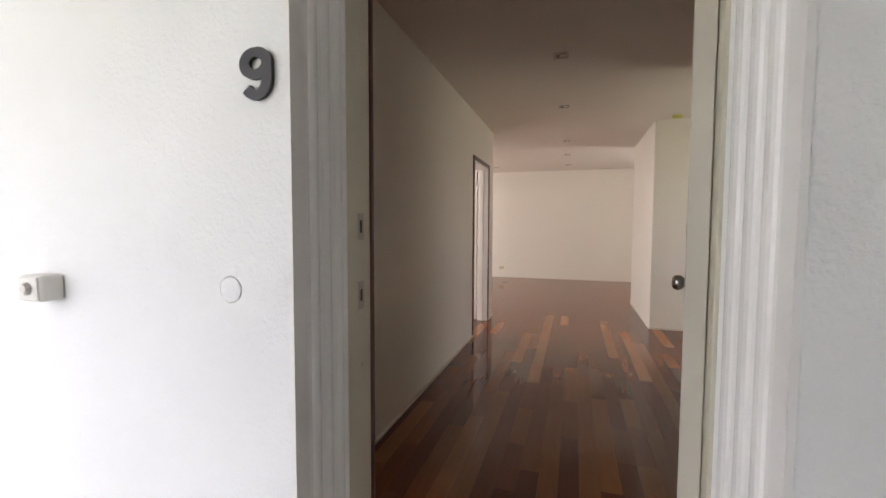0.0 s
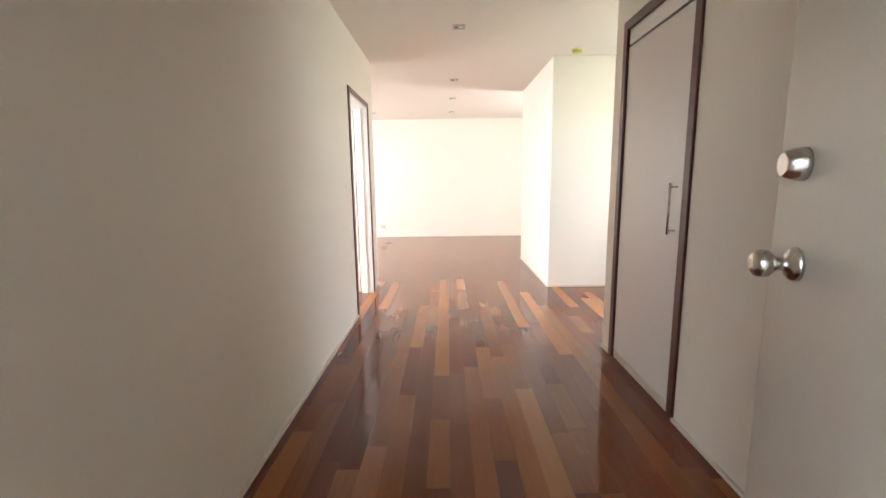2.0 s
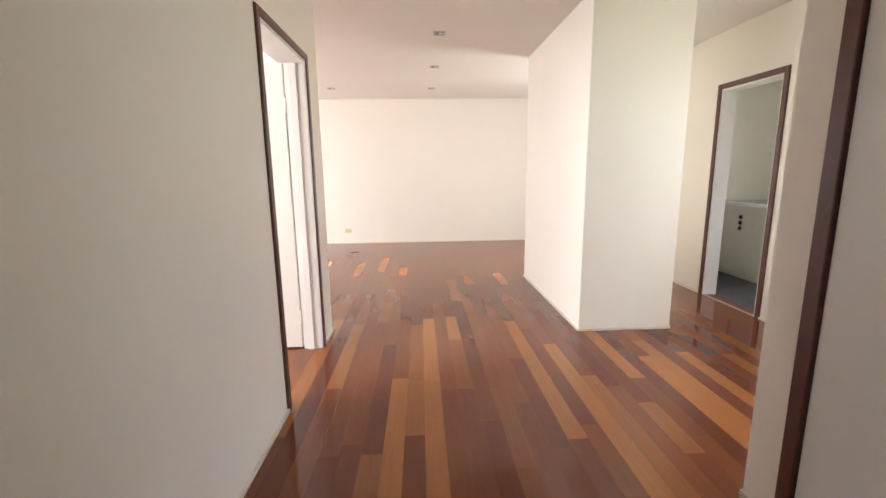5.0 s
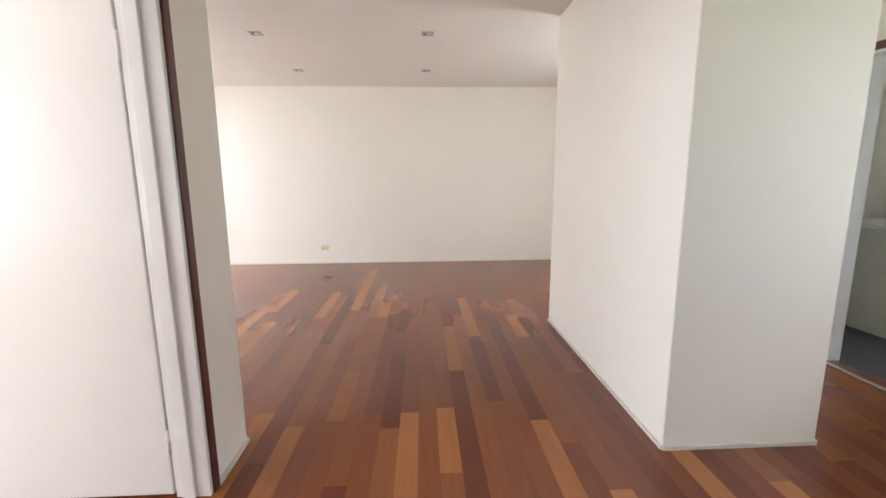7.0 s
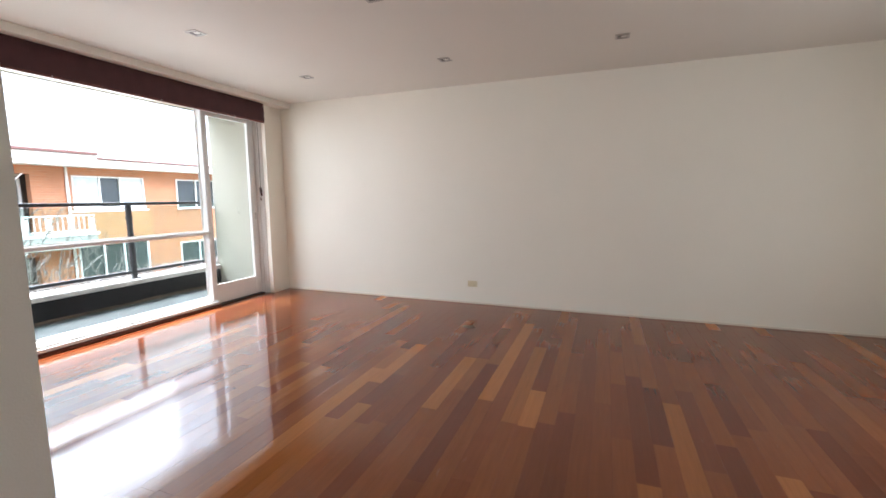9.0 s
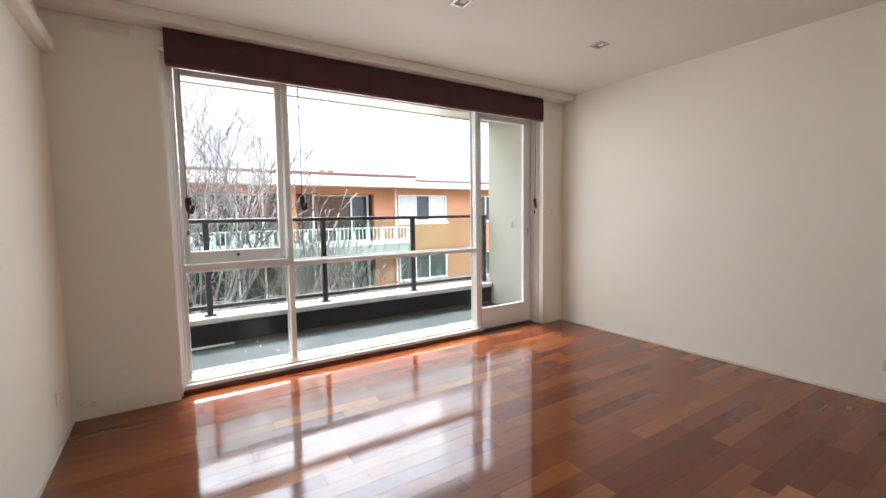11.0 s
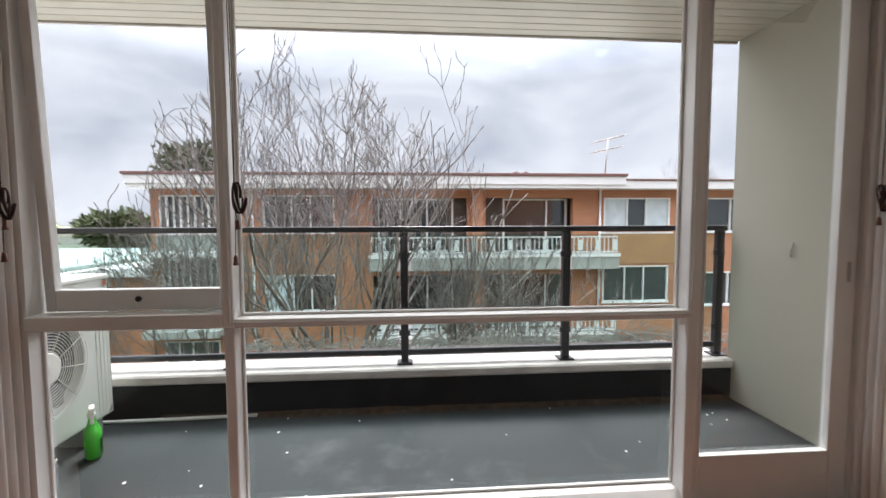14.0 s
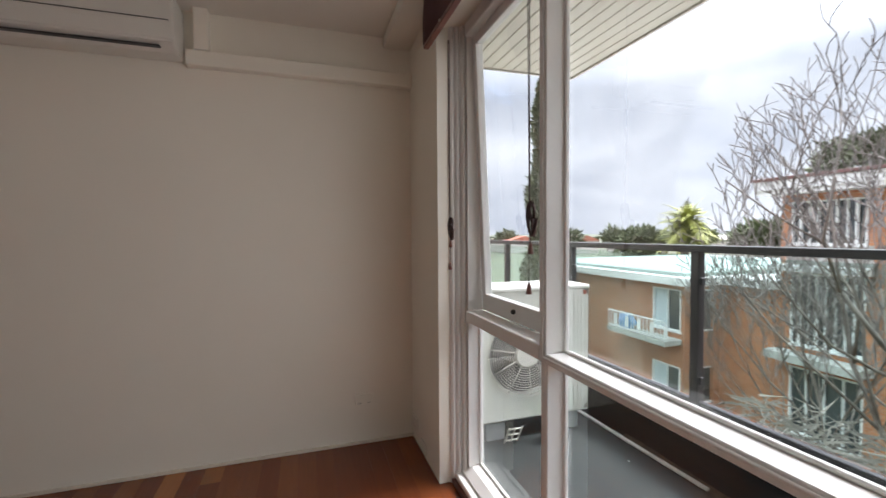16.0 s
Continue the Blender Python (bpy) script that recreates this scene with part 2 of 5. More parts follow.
M = {
    "wall": material("wall_paint", (0.85, 0.805, 0.705), 0.55, vary=0.015, scale=1.4, bump=0.12, bump_scale=260),
    "ceiling": material("ceiling_paint", (0.78, 0.735, 0.66), 0.75, vary=0.012, scale=1.2, bump=0.1, bump_scale=300),
    "render": material("outside_render", (0.80, 0.80, 0.785), 0.6, vary=0.03, scale=2.2, bump=0.5, bump_scale=110, stain=0.12, stain_colour=(0.62, 0.62, 0.60)),
    "gloss_white": material("white_enamel", (0.80, 0.79, 0.76), 0.28, vary=0.03, scale=5, bump=0.08, bump_scale=60, stain=0.10, stain_colour=(0.55, 0.52, 0.46)),
    "jamb": material("cream_enamel", (0.64, 0.60, 0.48), 0.35, vary=0.05, scale=7, bump=0.1, bump_scale=70, stain=0.2, stain_colour=(0.45, 0.38, 0.26)),
    "door_white": material("door_enamel", (0.78, 0.76, 0.72), 0.3, vary=0.015, scale=2, bump=0.06, bump_scale=90),
    "front_door": material("front_door_enamel", (0.56, 0.52, 0.43), 0.28, vary=0.03, scale=3, bump=0.08, bump_scale=80),
    "trim": material("dark_stained_trim", (0.100, 0.030, 0.022), 0.3, vary=0.18, scale=14, bump=0.15, bump_scale=90),
    "sill_dark": material("red_brown_timber", (0.13, 0.035, 0.022), 0.28, vary=0.2, scale=11, bump=0.15, bump_scale=80),
    "bead": material("skirting_bead_paint", (0.68, 0.62, 0.52), 0.45, vary=0.04, scale=8),
    "chrome": material("brushed_steel", (0.62, 0.60, 0.57), 0.24, 1.0, vary=0.05, scale=20, bump=0.05, bump_scale=200),
    "black": material("black_plastic", (0.022, 0.021, 0.022), 0.4, vary=0.1, scale=12),
    "rail": material("black_powder_coat", (0.020, 0.021, 0.024), 0.38, vary=0.12, scale=7, bump=0.06, bump_scale=120),
    "blind": material("dark_burgundy_cloth", (0.070, 0.026, 0.028), 0.85, vary=0.14, scale=9, bump=0.5, bump_scale=420),
    "cord": material("dark_brown_cord", (0.045, 0.020, 0.016), 0.8, vary=0.15, scale=30),
    "toggle": material("red_brown_wood_toggle", (0.13, 0.040, 0.025), 0.45, vary=0.2, scale=30),
    "plastic": material("white_plastic", (0.74, 0.72, 0.66), 0.35, vary=0.02, scale=6),
    "ivory": material("ivory_plastic", (0.70, 0.60, 0.40), 0.4, vary=0.03, scale=6),
    "yellow": material("yellow_plastic", (0.62, 0.60, 0.14), 0.45, vary=0.06, scale=10),
    "lamp_dark": material("downlight_recess", (0.10, 0.085, 0.075), 0.35, vary=0.1, scale=40),
    "metal_trim": material("satin_nickel", (0.50, 0.47, 0.44), 0.35, 1.0, vary=0.05, scale=30),
    "membrane": material("grey_balcony_membrane", (0.036, 0.042, 0.042), 0.75, spec=0.3, vary=0.16, scale=2.2, bump=0.35, bump_scale=60, stain=0.35, stain_colour=(0.20, 0.21, 0.20), rough_vary=0.14),
    "bitumen": material("black_bitumen_upstand", (0.012, 0.012, 0.013), 0.6, vary=0.3, scale=5, bump=0.6, bump_scale=35, spec=0.25, stain=0.3, stain_colour=(0.06, 0.055, 0.05), rough_vary=0.15),
    "coping": material("pale_concrete_coping", (0.46, 0.425, 0.40), 0.85, vary=0.14, scale=9, bump=0.7, bump_scale=60, stain=0.5, stain_colour=(0.34, 0.30, 0.27)),
    "balcony_wall": material("sage_grey_render", (0.38, 0.355, 0.285), 0.75, vary=0.03, scale=2, bump=0.25, bump_scale=110, stain=0.15, stain_colour=(0.36, 0.36, 0.32)),
    "soffit": material("cream_lining_board", (0.60, 0.56, 0.48), 0.5, vary=0.04, scale=4, bump=0.05, bump_scale=60),
    "ac": material("air_conditioner_enamel", (0.70, 0.70, 0.64), 0.4, vary=0.02, scale=4, stain=0.08, stain_colour=(0.5, 0.48, 0.4)),
    "ac_dark": material("fan_void", (0.05, 0.05, 0.055), 0.6, vary=0.1, scale=10),
    "pvc": material("white_pvc_pipe", (0.66, 0.66, 0.64), 0.4, vary=0.05, scale=10),
    "green": material("bright_green_plastic", (0.055, 0.42, 0.035), 0.3, vary=0.08, scale=12),
    "label_dark": material("dark_label", (0.02, 0.05, 0.045), 0.4, vary=0.1, scale=20),
    "block": material("grey_foam_block", (0.30, 0.31, 0.31), 0.9, vary=0.08, scale=20, bump=0.4, bump_scale=90),
    "vinyl": material("charcoal_vinyl", (0.055, 0.055, 0.058), 0.5, vary=0.12, scale=8, bump=0.1, bump_scale=90),
    "laminate": material("cream_laminate", (0.62, 0.60, 0.50), 0.4, vary=0.02, scale=5),
    "tile": material("white_glazed_tile", (0.72, 0.72, 0.68), 0.15, vary=0.02, scale=5),
    "brick": brick_material("orange_brick", (0.46, 0.185, 0.085), (0.39, 0.145, 0.066), (0.38, 0.27, 0.19)),
    "brick_tan": brick_material("tan_brick", (0.46, 0.22, 0.085), (0.38, 0.17, 0.065), (0.36, 0.28, 0.20)),
    "concrete": material("weathered_concrete", (0.36, 0.36, 0.33), 0.85, vary=0.12, scale=1.4, bump=0.3, bump_scale=40, stain=0.4, stain_colour=(0.20, 0.22, 0.19)),
    "fascia": material("white_fascia", (0.72, 0.70, 0.68), 0.55, vary=0.05, scale=1.2, stain=0.2, stain_colour=(0.5, 0.47, 0.44)),
    "gutter": material("dark_red_gutter", (0.16, 0.075, 0.065), 0.5, vary=0.1, scale=3),
    "far_white": material("white_steel_frame", (0.72, 0.72, 0.70), 0.4, vary=0.04, scale=4),
    "far_glass": material("dark_window_glass", (0.035, 0.042, 0.045), 0.06, vary=0.3, scale=0.7, spec=0.8),
    "curtain": material("pale_curtain_behind_glass", (0.50, 0.56, 0.58), 0.25, vary=0.12, scale=3, spec=0.7),
    "green_roof": material("pale_green_roof_sheet", (0.31, 0.365, 0.34), 0.5, vary=0.10, scale=0.8, stain=0.2, stain_colour=(0.42, 0.46, 0.42)),
    # dark brown with the shade of the balcony recesses painted in
    "painted_shade": material("painted_shade_brown", (0.10, 0.075, 0.06), 0.8, vary=0.15, scale=2),
    "blue": material("blue_tarpaulin", (0.06, 0.25, 0.55), 0.5, vary=0.15, scale=9),
    "bark": material("grey_brown_bark", (0.155, 0.130, 0.112), 0.9, vary=0.25, scale=9, bump=0.6, bump_scale=45),
    "twig": material("grey_twig", (0.165, 0.142, 0.130), 0.85, vary=0.2, scale=6),
    "pine": material("pine_grey_green", (0.115, 0.120, 0.075), 0.8, vary=0.35, scale=2),
    "cypress": material("cypress_green", (0.115, 0.125, 0.065), 0.8, vary=0.35, scale=3),
    "palm": material("palm_green", (0.26, 0.27, 0.055), 0.55, vary=0.3, scale=2),
    "bush": material("bush_green", (0.075, 0.090, 0.035), 0.8, vary=0.35, scale=1.5),
    "ground": material("lawn_and_asphalt", (0.10, 0.105, 0.07), 0.9, vary=0.35, scale=0.12, bump=0.3, bump_scale=3, stain=0.5, stain_colour=(0.06, 0.06, 0.062)),
    "leaf_litter": material("dry_garden_twigs", (0.24, 0.21, 0.185), 0.9, vary=0.35, scale=3, bump=0.8, bump_scale=20),
    "terracotta": material("terracotta_roof", (0.36, 0.12, 0.075), 0.8, vary=0.12, scale=2),
    "house_wall": material("pale_house_wall", (0.52, 0.48, 0.44), 0.8, vary=0.1, scale=1),
    "slab": material("landing_concrete", (0.40, 0.39, 0.37), 0.8, vary=0.1, scale=3, bump=0.3, bump_scale=60),
    "board": board_material("polished_hardwood_board", False),
    "boards": board_material("polished_hardwood_boards", True),
    "underlay": material("dark_joint", (0.018, 0.008, 0.006), 0.5, vary=0.2, scale=20),
    "stain": material("dried_floor_stain", (0.075, 0.058, 0.032), 0.55, vary=0.3, scale=40),
    "dirt": material("brown_balcony_dirt", (0.060, 0.043, 0.030), 0.95, vary=0.4, scale=25, bump=0.7, bump_scale=120),
}
GLASS = glass_material("window_glass", (0.97, 0.985, 0.98), 0.35)
RAIL_GLASS = glass_material("green_tinted_glass", (0.83, 0.91, 0.885), 0.2)


# ---------------------------------------------------------------- mesh helpers
def add_box(bm, x0, x1, y0, y1, z0, z1, m=None):
    mat4 = Matrix.Translation(((x0 + x1) / 2, (y0 + y1) / 2, (z0 + z1) / 2)) @ Matrix.Diagonal((abs(x1 - x0), abs(y1 - y0), abs(z1 - z0), 1))
    return bmesh.ops.create_cube(bm, size=1, matrix=(m @ mat4) if m else mat4)["verts"]


def boxes(rows, bevel=0.0, m=None, segments=1):
    bm = bmesh.new()
    for r in rows:
        add_box(bm, *r, m=m)
    if bevel:
        bmesh.ops.bevel(bm, geom=list(bm.edges), offset=bevel, segments=segments, affect="EDGES", profile=0.5, clamp_overlap=True)
    return bm


def add_tube(bm, pts, radii, seg=8, caps=True):
    """A tapered round tube along points."""
    pts = [Vector(p) for p in pts]
    if isinstance(radii, (int, float)):
        radii = [radii] * len(pts)
    rings = []
    for i, p in enumerate(pts):
        d = (pts[min(i + 1, len(pts) - 1)] - pts[max(i - 1, 0)]).normalized()
        up = Vector((0, 0, 1)) if abs(d.z) < 0.9 else Vector((1, 0, 0))
        a = d.cross(up).normalized()
        b = d.cross(a)
        rings.append([bm.verts.new(p + radii[i] * (math.cos(k * math.tau / seg) * a + math.sin(k * math.tau / seg) * b)) for k in range(seg)])
    for r0, r1 in zip(rings, rings[1:]):
        for k in range(seg):
            f = bm.faces.new((r0[k], r0[(k + 1) % seg], r1[(k + 1) % seg], r1[k]))
            f.smooth = True
    if caps:
        bm.faces.new(rings[0][::-1])
        bm.faces.new(rings[-1])


def tube(pts, radii, seg=8):
    bm = bmesh.new()
    add_tube(bm, pts, radii, seg)
    return bm


def lathe(profile, m, seg=28):
    """A turned body: (radius, height) pairs spun about the local z of pose m."""
    bm = bmesh.new()
    rings = [[bm.verts.new(m @ Vector((r * math.cos(k * math.tau / seg), r * math.sin(k * math.tau / seg), h))) for k in range(seg)] for r, h in profile]
    for r0, r1 in zip(rings, rings[1:]):
        for k in range(seg):
            f = bm.faces.new((r0[k], r0[(k + 1) % seg], r1[(k + 1) % seg], r1[k]))
            f.smooth = True
    bm.faces.new(rings[0][::-1])
    bm.faces.new(rings[-1])
    return bm


def add_profile(bm, outline, axis, a0, a1, m=None):
    """Extrudes a closed outline of (u, v) along x, y or z. u, v are the two other axes in order."""
    def at(u, v, a):
        p = {"x": (a, u, v), "y": (u, a, v), "z": (u, v, a)}[axis]
        return (m @ Vector(p)) if m else p
    r0 = [bm.verts.new(at(u, v, a0)) for u, v in outline]
    r1 = [bm.verts.new(at(u, v, a1)) for u, v in outline]
    n = len(outline)
    for k in range(n):
        bm.faces.new((r0[k], r0[(k + 1) % n], r1[(k + 1) % n], r1[k]))
    bm.faces.new(r0[::-1])
    bm.faces.new(r1)


def finish(name, bm, mat):
    bmesh.ops.recalc_face_normals(bm, faces=list(bm.faces))
    me = bpy.data.meshes.new(name)
    bm.to_mesh(me)
    bm.free()
    me.materials.append(mat)
    return new(name, me)


def part(name, bm, mat, parent, label=""):
    """One mesh under a thing or a part; the mesh is given in world places."""
    ob = finish(name, bm, mat)
    ob.parent = parent
    if not parent.parent:
        ob.matrix_parent_inverse = Matrix.Translation(-parent.location)
    return tagged(ob, label)


def thing(name, at, label, category, group="", kind=""):
    ob = new(name)
    ob.empty_display_size = 0.1
    ob.location = at
    return tagged(ob, label, category, group, kind)


def solid(name, bm, mat, label="", category="", group="", kind=""):
    return tagged(finish(name, bm, mat), label, category, group, kind)


def setting(name, bm, mat, label=""):
    return solid(name, bm, mat, label, kind="structure")


def holed(u0, u1, v0, v1, holes):
    """The rectangles that are left of a wall face when the holes (u0, u1, v0, v1) are cut out."""
    cuts = sorted({u0, u1, *[h[0] for h in holes], *[h[1] for h in holes]})
    cuts = [c for c in cuts if u0 <= c <= u1]
    out = []
    for a, b in zip(cuts, cuts[1:]):
        mid, v = (a + b) / 2, v0
        for h in sorted((h for h in holes if h[0] < mid < h[1]), key=lambda h: h[2]):
            if h[2] > v:
                out.append((a, b, v, h[2]))
            v = max(v, h[3])
        if v < v1:
            out.append((a, b, v, v1))
    return out


def wall_x(name, x0, x1, y0, y1, z0, z1, holes=(), mat=None, label=""):
    return setting(name, boxes([(x0, x1, a, b, c, d) for a, b, c, d in holed(y0, y1, z0, z1, list(holes))]), mat or M["wall"], label)


def wall_y(name, y0, y1, x0, x1, z0, z1, holes=(), mat=None, label=""):
    return setting(name, boxes([(a, b, y0, y1, c, d) for a, b, c, d in holed(x0, x1, z0, z1, list(holes))]), mat or M["wall"], label)


# ---------------------------------------------------------------- large structure
H = 2.575                      # ceiling
XL, XR = -0.857, 1.166         # corridor walls
YS, YN = 3.56, 8.016           # living room, south and north wall
XW = -4.22                     # window wall, inner face
XE = 2.828                     # east wall of the side hall
OUT = -4.46                    # window wall, outer face

setting("floor", boxes([(XW - 0.2, XE + 0.1, -1.66, YN + 0.15, -0.16, -0.022)]), M["underlay"], "dark underlay below polished hardwood strip boards")
setting("ceiling", boxes([(OUT, XE + 0.12, -1.66, YN + 0.15, H, H + 0.18)]), M["ceiling"], "flat off-white painted plaster ceiling")

BD0, BD1 = 2.365, 3.21          # bedroom doorway along y
wall_x("wall_corridor_west", XL - 0.13, XL, -1.37, YS, 0, H, [(BD0, BD1, 0, 2.045)], label="warm white painted plaster corridor wall")
wall_y("wall_living_south", YS - 0.12, YS, XW, XL - 0.13, 0, H, label="warm white painted plaster living room wall")
CL0, CL1 = 0.594, 1.367        # hall cupboard along y
wall_x("wall_corridor_east", XR, XR + 0.12, -1.37, 1.57, 0, H, [(CL0, CL1, 0, 2.185)], label="warm white painted plaster corridor wall")
wall_y("wall_hall_south", 1.45, 1.57, XR + 0.12, XE + 0.1, 0, H, label="warm white painted plaster wall of the side hall")
LD0, LD1 = 3.56, 4.285         # laundry doorway along y
# its two raised openings are unseen, added to hold the fill lamps
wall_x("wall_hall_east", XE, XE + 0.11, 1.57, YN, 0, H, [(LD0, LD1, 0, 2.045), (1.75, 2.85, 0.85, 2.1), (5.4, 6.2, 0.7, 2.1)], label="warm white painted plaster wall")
wall_y("wall_north", YN, YN + 0.15, OUT, XE + 0.11, 0, H, label="long blank warm white painted plaster wall")
setting("wall_pier", boxes([(1.170, 1.934, 3.375, 5.232, 0, H)], 0.004), M["wall"], "free-standing warm white painted plaster wall block")
wall_x("wall_window", OUT, XW, YS - 0.12, YN, 0, H, [(4.142, 7.703, 0, 2.40)], label="warm white painted wall round the balcony window")
wall_y("wall_entry", -1.66, -1.37, -6.0, 5.0, -0.2, 3.1, [(-0.31, 0.571, 0, 2.10)], mat=M["render"], label="white roughcast rendered wall at the flat's entrance")

# cupboard, bedroom and laundry behind their doorways
setting("wall_cupboard", boxes([(XR + 0.70, XR + 0.78, 0.2, 1.45, 0, H), (XR + 0.12, XR + 0.70, 0.2, 0.28, 0, H)]), M["wall"])
wall_y("wall_bedroom_north", 3.42, YS - 0.12, OUT, XL - 0.13, 0, H, mat=M["door_white"])
wall_y("wall_bedroom_south", -0.1, 0.0, OUT, XL - 0.13, 0, H)
wall_x("wall_bedroom_west", OUT, XW, 0.0, 3.42, 0, H, [(0.5, 2.9, 0.75, 2.35)])
setting("ceiling_bedroom", boxes([(OUT, XL - 0.13, -0.1, 3.42, H - 0.004, H)]), M["ceiling"])
setting("floor_laundry", boxes([(XE, 4.75, 3.2, 5.6, -0.10, -0.004)]), M["vinyl"], "charcoal vinyl laundry floor")
# its opening is added out of view to bring daylight into the laundry
wall_x("wall_laundry_east", 4.35, 4.45, 3.2, 5.6, 0, H, [(3.35, 3.95, 1.3, 2.2)])
wall_y("wall_laundry_south", 3.2, 3.3, XE + 0.11, 4.35, 0, H)
wall_y("wall_laundry_north", 5.30, 5.40, XE + 0.11, 4.35, 0, H)
setting("ceiling_laundry", boxes([(XE + 0.11, 4.45, 3.2, 5.4, H - 0.1, H - 0.02)]), M["ceiling"])

# landing outside the entrance
setting("landing_floor", boxes([(-6.0, 5.0, -4.4, -1.66, -0.30, -0.02)]), M["slab"], "grey concrete access landing")
# unseen soffit and outer walls, added to cut the sky light on the entrance
setting("landing_shade_soffit", boxes([(-6.0, 5.0, -3.9, -1.66, 2.66, 2.84)]), M["ceiling"])
setting("landing_shade_wall", boxes([(a, b, -3.9, -3.75, c, d) for a, b, c, d in holed(-6.0, 2.55, -0.3, 2.66, [(-5.6, -0.6, 0.95, 2.50)])] + [(2.4, 2.55, -3.75, -1.66, -0.02, 2.66), (-6.0, -5.85, -3.75, -1.66, -0.02, 0.95)]), M["render"])
# the rest of the block that the flat belongs to
setting("wall_block_west", boxes([(OUT, OUT + 0.12, -1.66, -0.1, -5.6, 3.1), (OUT, OUT + 0.12, -0.1, YN + 0.15, -5.6, -0.16), (OUT, OUT + 0.12, YN + 0.15, 16.0, -5.6, 3.1)]), M["brick"])
setting("roof_slab", boxes([(OUT, 5.0, -1.66, 16.0, 3.12, 3.3)]), M["concrete"])

# skirting bead, split at the openings
bm = bmesh.new()
S = 0.016
for x0, x1, y0, y1 in ((XL, XL + S, -1.37, BD0 - 0.04), (XL, XL + S, BD1 + 0.04, YS), (XL - 0.13, XL, YS, YS + S), (XR - S, XR, -1.37, CL0 - 0.052), (XR - S, XR, CL1 + 0.052, 1.57), (XR, XR + 0.12, 1.57, 1.57 + S),
                       (XE - S, XE, 1.57, LD0 - 0.045), (XE - S, XE, LD1 + 0.045, YN), (XW, XE, YN - S * 0.6, YN), (1.170 - S * 0.7, 1.170, 3.375, 5.232), (1.17, 1.934, 3.375 - S * 0.7, 3.375), (1.934, 1.934 + S * 0.7, 3.375, 5.232), (XW, XL - 0.13, YS, YS + S * 0.6)):
    add_box(bm, x0, x1, y0, y1, 0.0, 0.018)
setting("baseboard", bm, M["bead"], "thin cream quad bead along the floor")


# ---------------------------------------------------------------- entrance
def moulded_jamb(name, side, x, y0, y1, z1):
    """A deep door lining with three round flutes, one mesh."""
    bm = bmesh.new()
    s = side
    prof = [(x, y0), (x + s * 0.012, y0), (x + s * 0.014, y0 + 0.045)]
    n = 3
    w = (y1 - y0 - 0.06) / n
    for k in range(n):
        c = y0 + 0.055 + k * w
        for a in range(7):
            ang = math.pi * a / 6
            prof.append((x + s * (0.016 + 0.008 * k + 0.011 * math.sin(ang)), c + (0.5 - 0.5 * math.cos(ang)) * w * 0.8))
    prof += [(x + s * 0.042, y1), (x, y1)]
    add_profile(bm, prof, "z", -0.01, z1)
    return bm


d1 = thing("door_1", (0.48, -1.66, 0), "open cream front door in a white moulded frame", "door", kind="structure")
part("door_lining", moulded_jamb("l", 1, -0.312, -1.662, -1.495, 2.09), M["gloss_white"], d1, "white fluted door lining")
part("door_lining", moulded_jamb("r", -1, 0.572, -1.662, -1.440, 2.09), M["gloss_white"], d1, "white fluted door lining")
part("door_lining", boxes([(-0.31, 0.571, -1.66, -1.495, 2.05, 2.10)], 0.004), M["gloss_white"], d1)
part("door_jamb", boxes([(-0.31, -0.272, -1.495, -1.372, -0.01, 2.05)], 0.002), M["jamb"], d1, "cream painted rebated jamb")
part("door_jamb", boxes([(0.522, 0.571, -1.439, -1.372, -0.01, 2.05)], 0.002), M["jamb"], d1, "cream painted rebated jamb")
part("door_head", boxes([(-0.272, 0.528, -1.495, -1.372, 2.05, 2.10)], 0.002), M["jamb"], d1)
part("architrave", boxes([(-0.305, -0.268, -1.370, -1.352, 0, 2.10)], 0.004), M["trim"], d1, "dark stained inner architrave")
part("architrave", boxes([(0.532, 0.60, -1.370, -1.352, 0, 2.10)], 0.004), M["trim"], d1, "dark stained inner architrave")
part("architrave", boxes([(-0.305, 0.60, -1.370, -1.352, 2.10, 2.14)], 0.004), M["trim"], d1)
part("threshold", boxes([(-0.29, 0.55, -1.66, -1.37, -0.03, 0.004)], 0.003), M["sill_dark"], d1, "worn brown timber threshold")


def strike(z, h):
    bm = boxes([(-0.2722, -0.2695, -1.438, -1.412, z - h, z - 0.016), (-0.2722, -0.2695, -1.438, -1.412, z + 0.016, z + h), (-0.2722, -0.2695, -1.438, -1.432, z - 0.016, z + 0.016), (-0.2722, -0.2695, -1.418, -1.412, z - 0.016, z + 0.016)])
    pl = part("strike_plate", bm, M["metal_trim"], d1, "steel strike plate")
    part("strike_hole", boxes([(-0.2724, -0.2712, -1.432, -1.418, z - 0.016, z + 0.016)]), M["black"], pl)


strike(1.111, 0.036)
strike(1.288, 0.034)
part("screw", lathe([(0.006, 0), (0.005, 0.002)], pose(-0.272, -1.42, 0.93, 0, 90, 0), 10), M["chrome"], d1)

# open leaf, hinged at the right jamb
LEAF = pose(0.478, -1.395, 0, 0, 0, -15.5)
LW, LT = 0.82, 0.042


def leaf_box(rows, bevel=0.0):
    return boxes(rows, bevel, LEAF)


leaf = part("door_leaf", leaf_box([(0, LT, 0, LW, 0.012, 2.045)], 0.002), M["front_door"], d1, "flush cream enamelled door leaf with worn edges")


def face(y, z):
    """A pose on the leaf's outer face, its z out of the face."""
    return LEAF @ pose(0, y, z, 0, -90, 0)


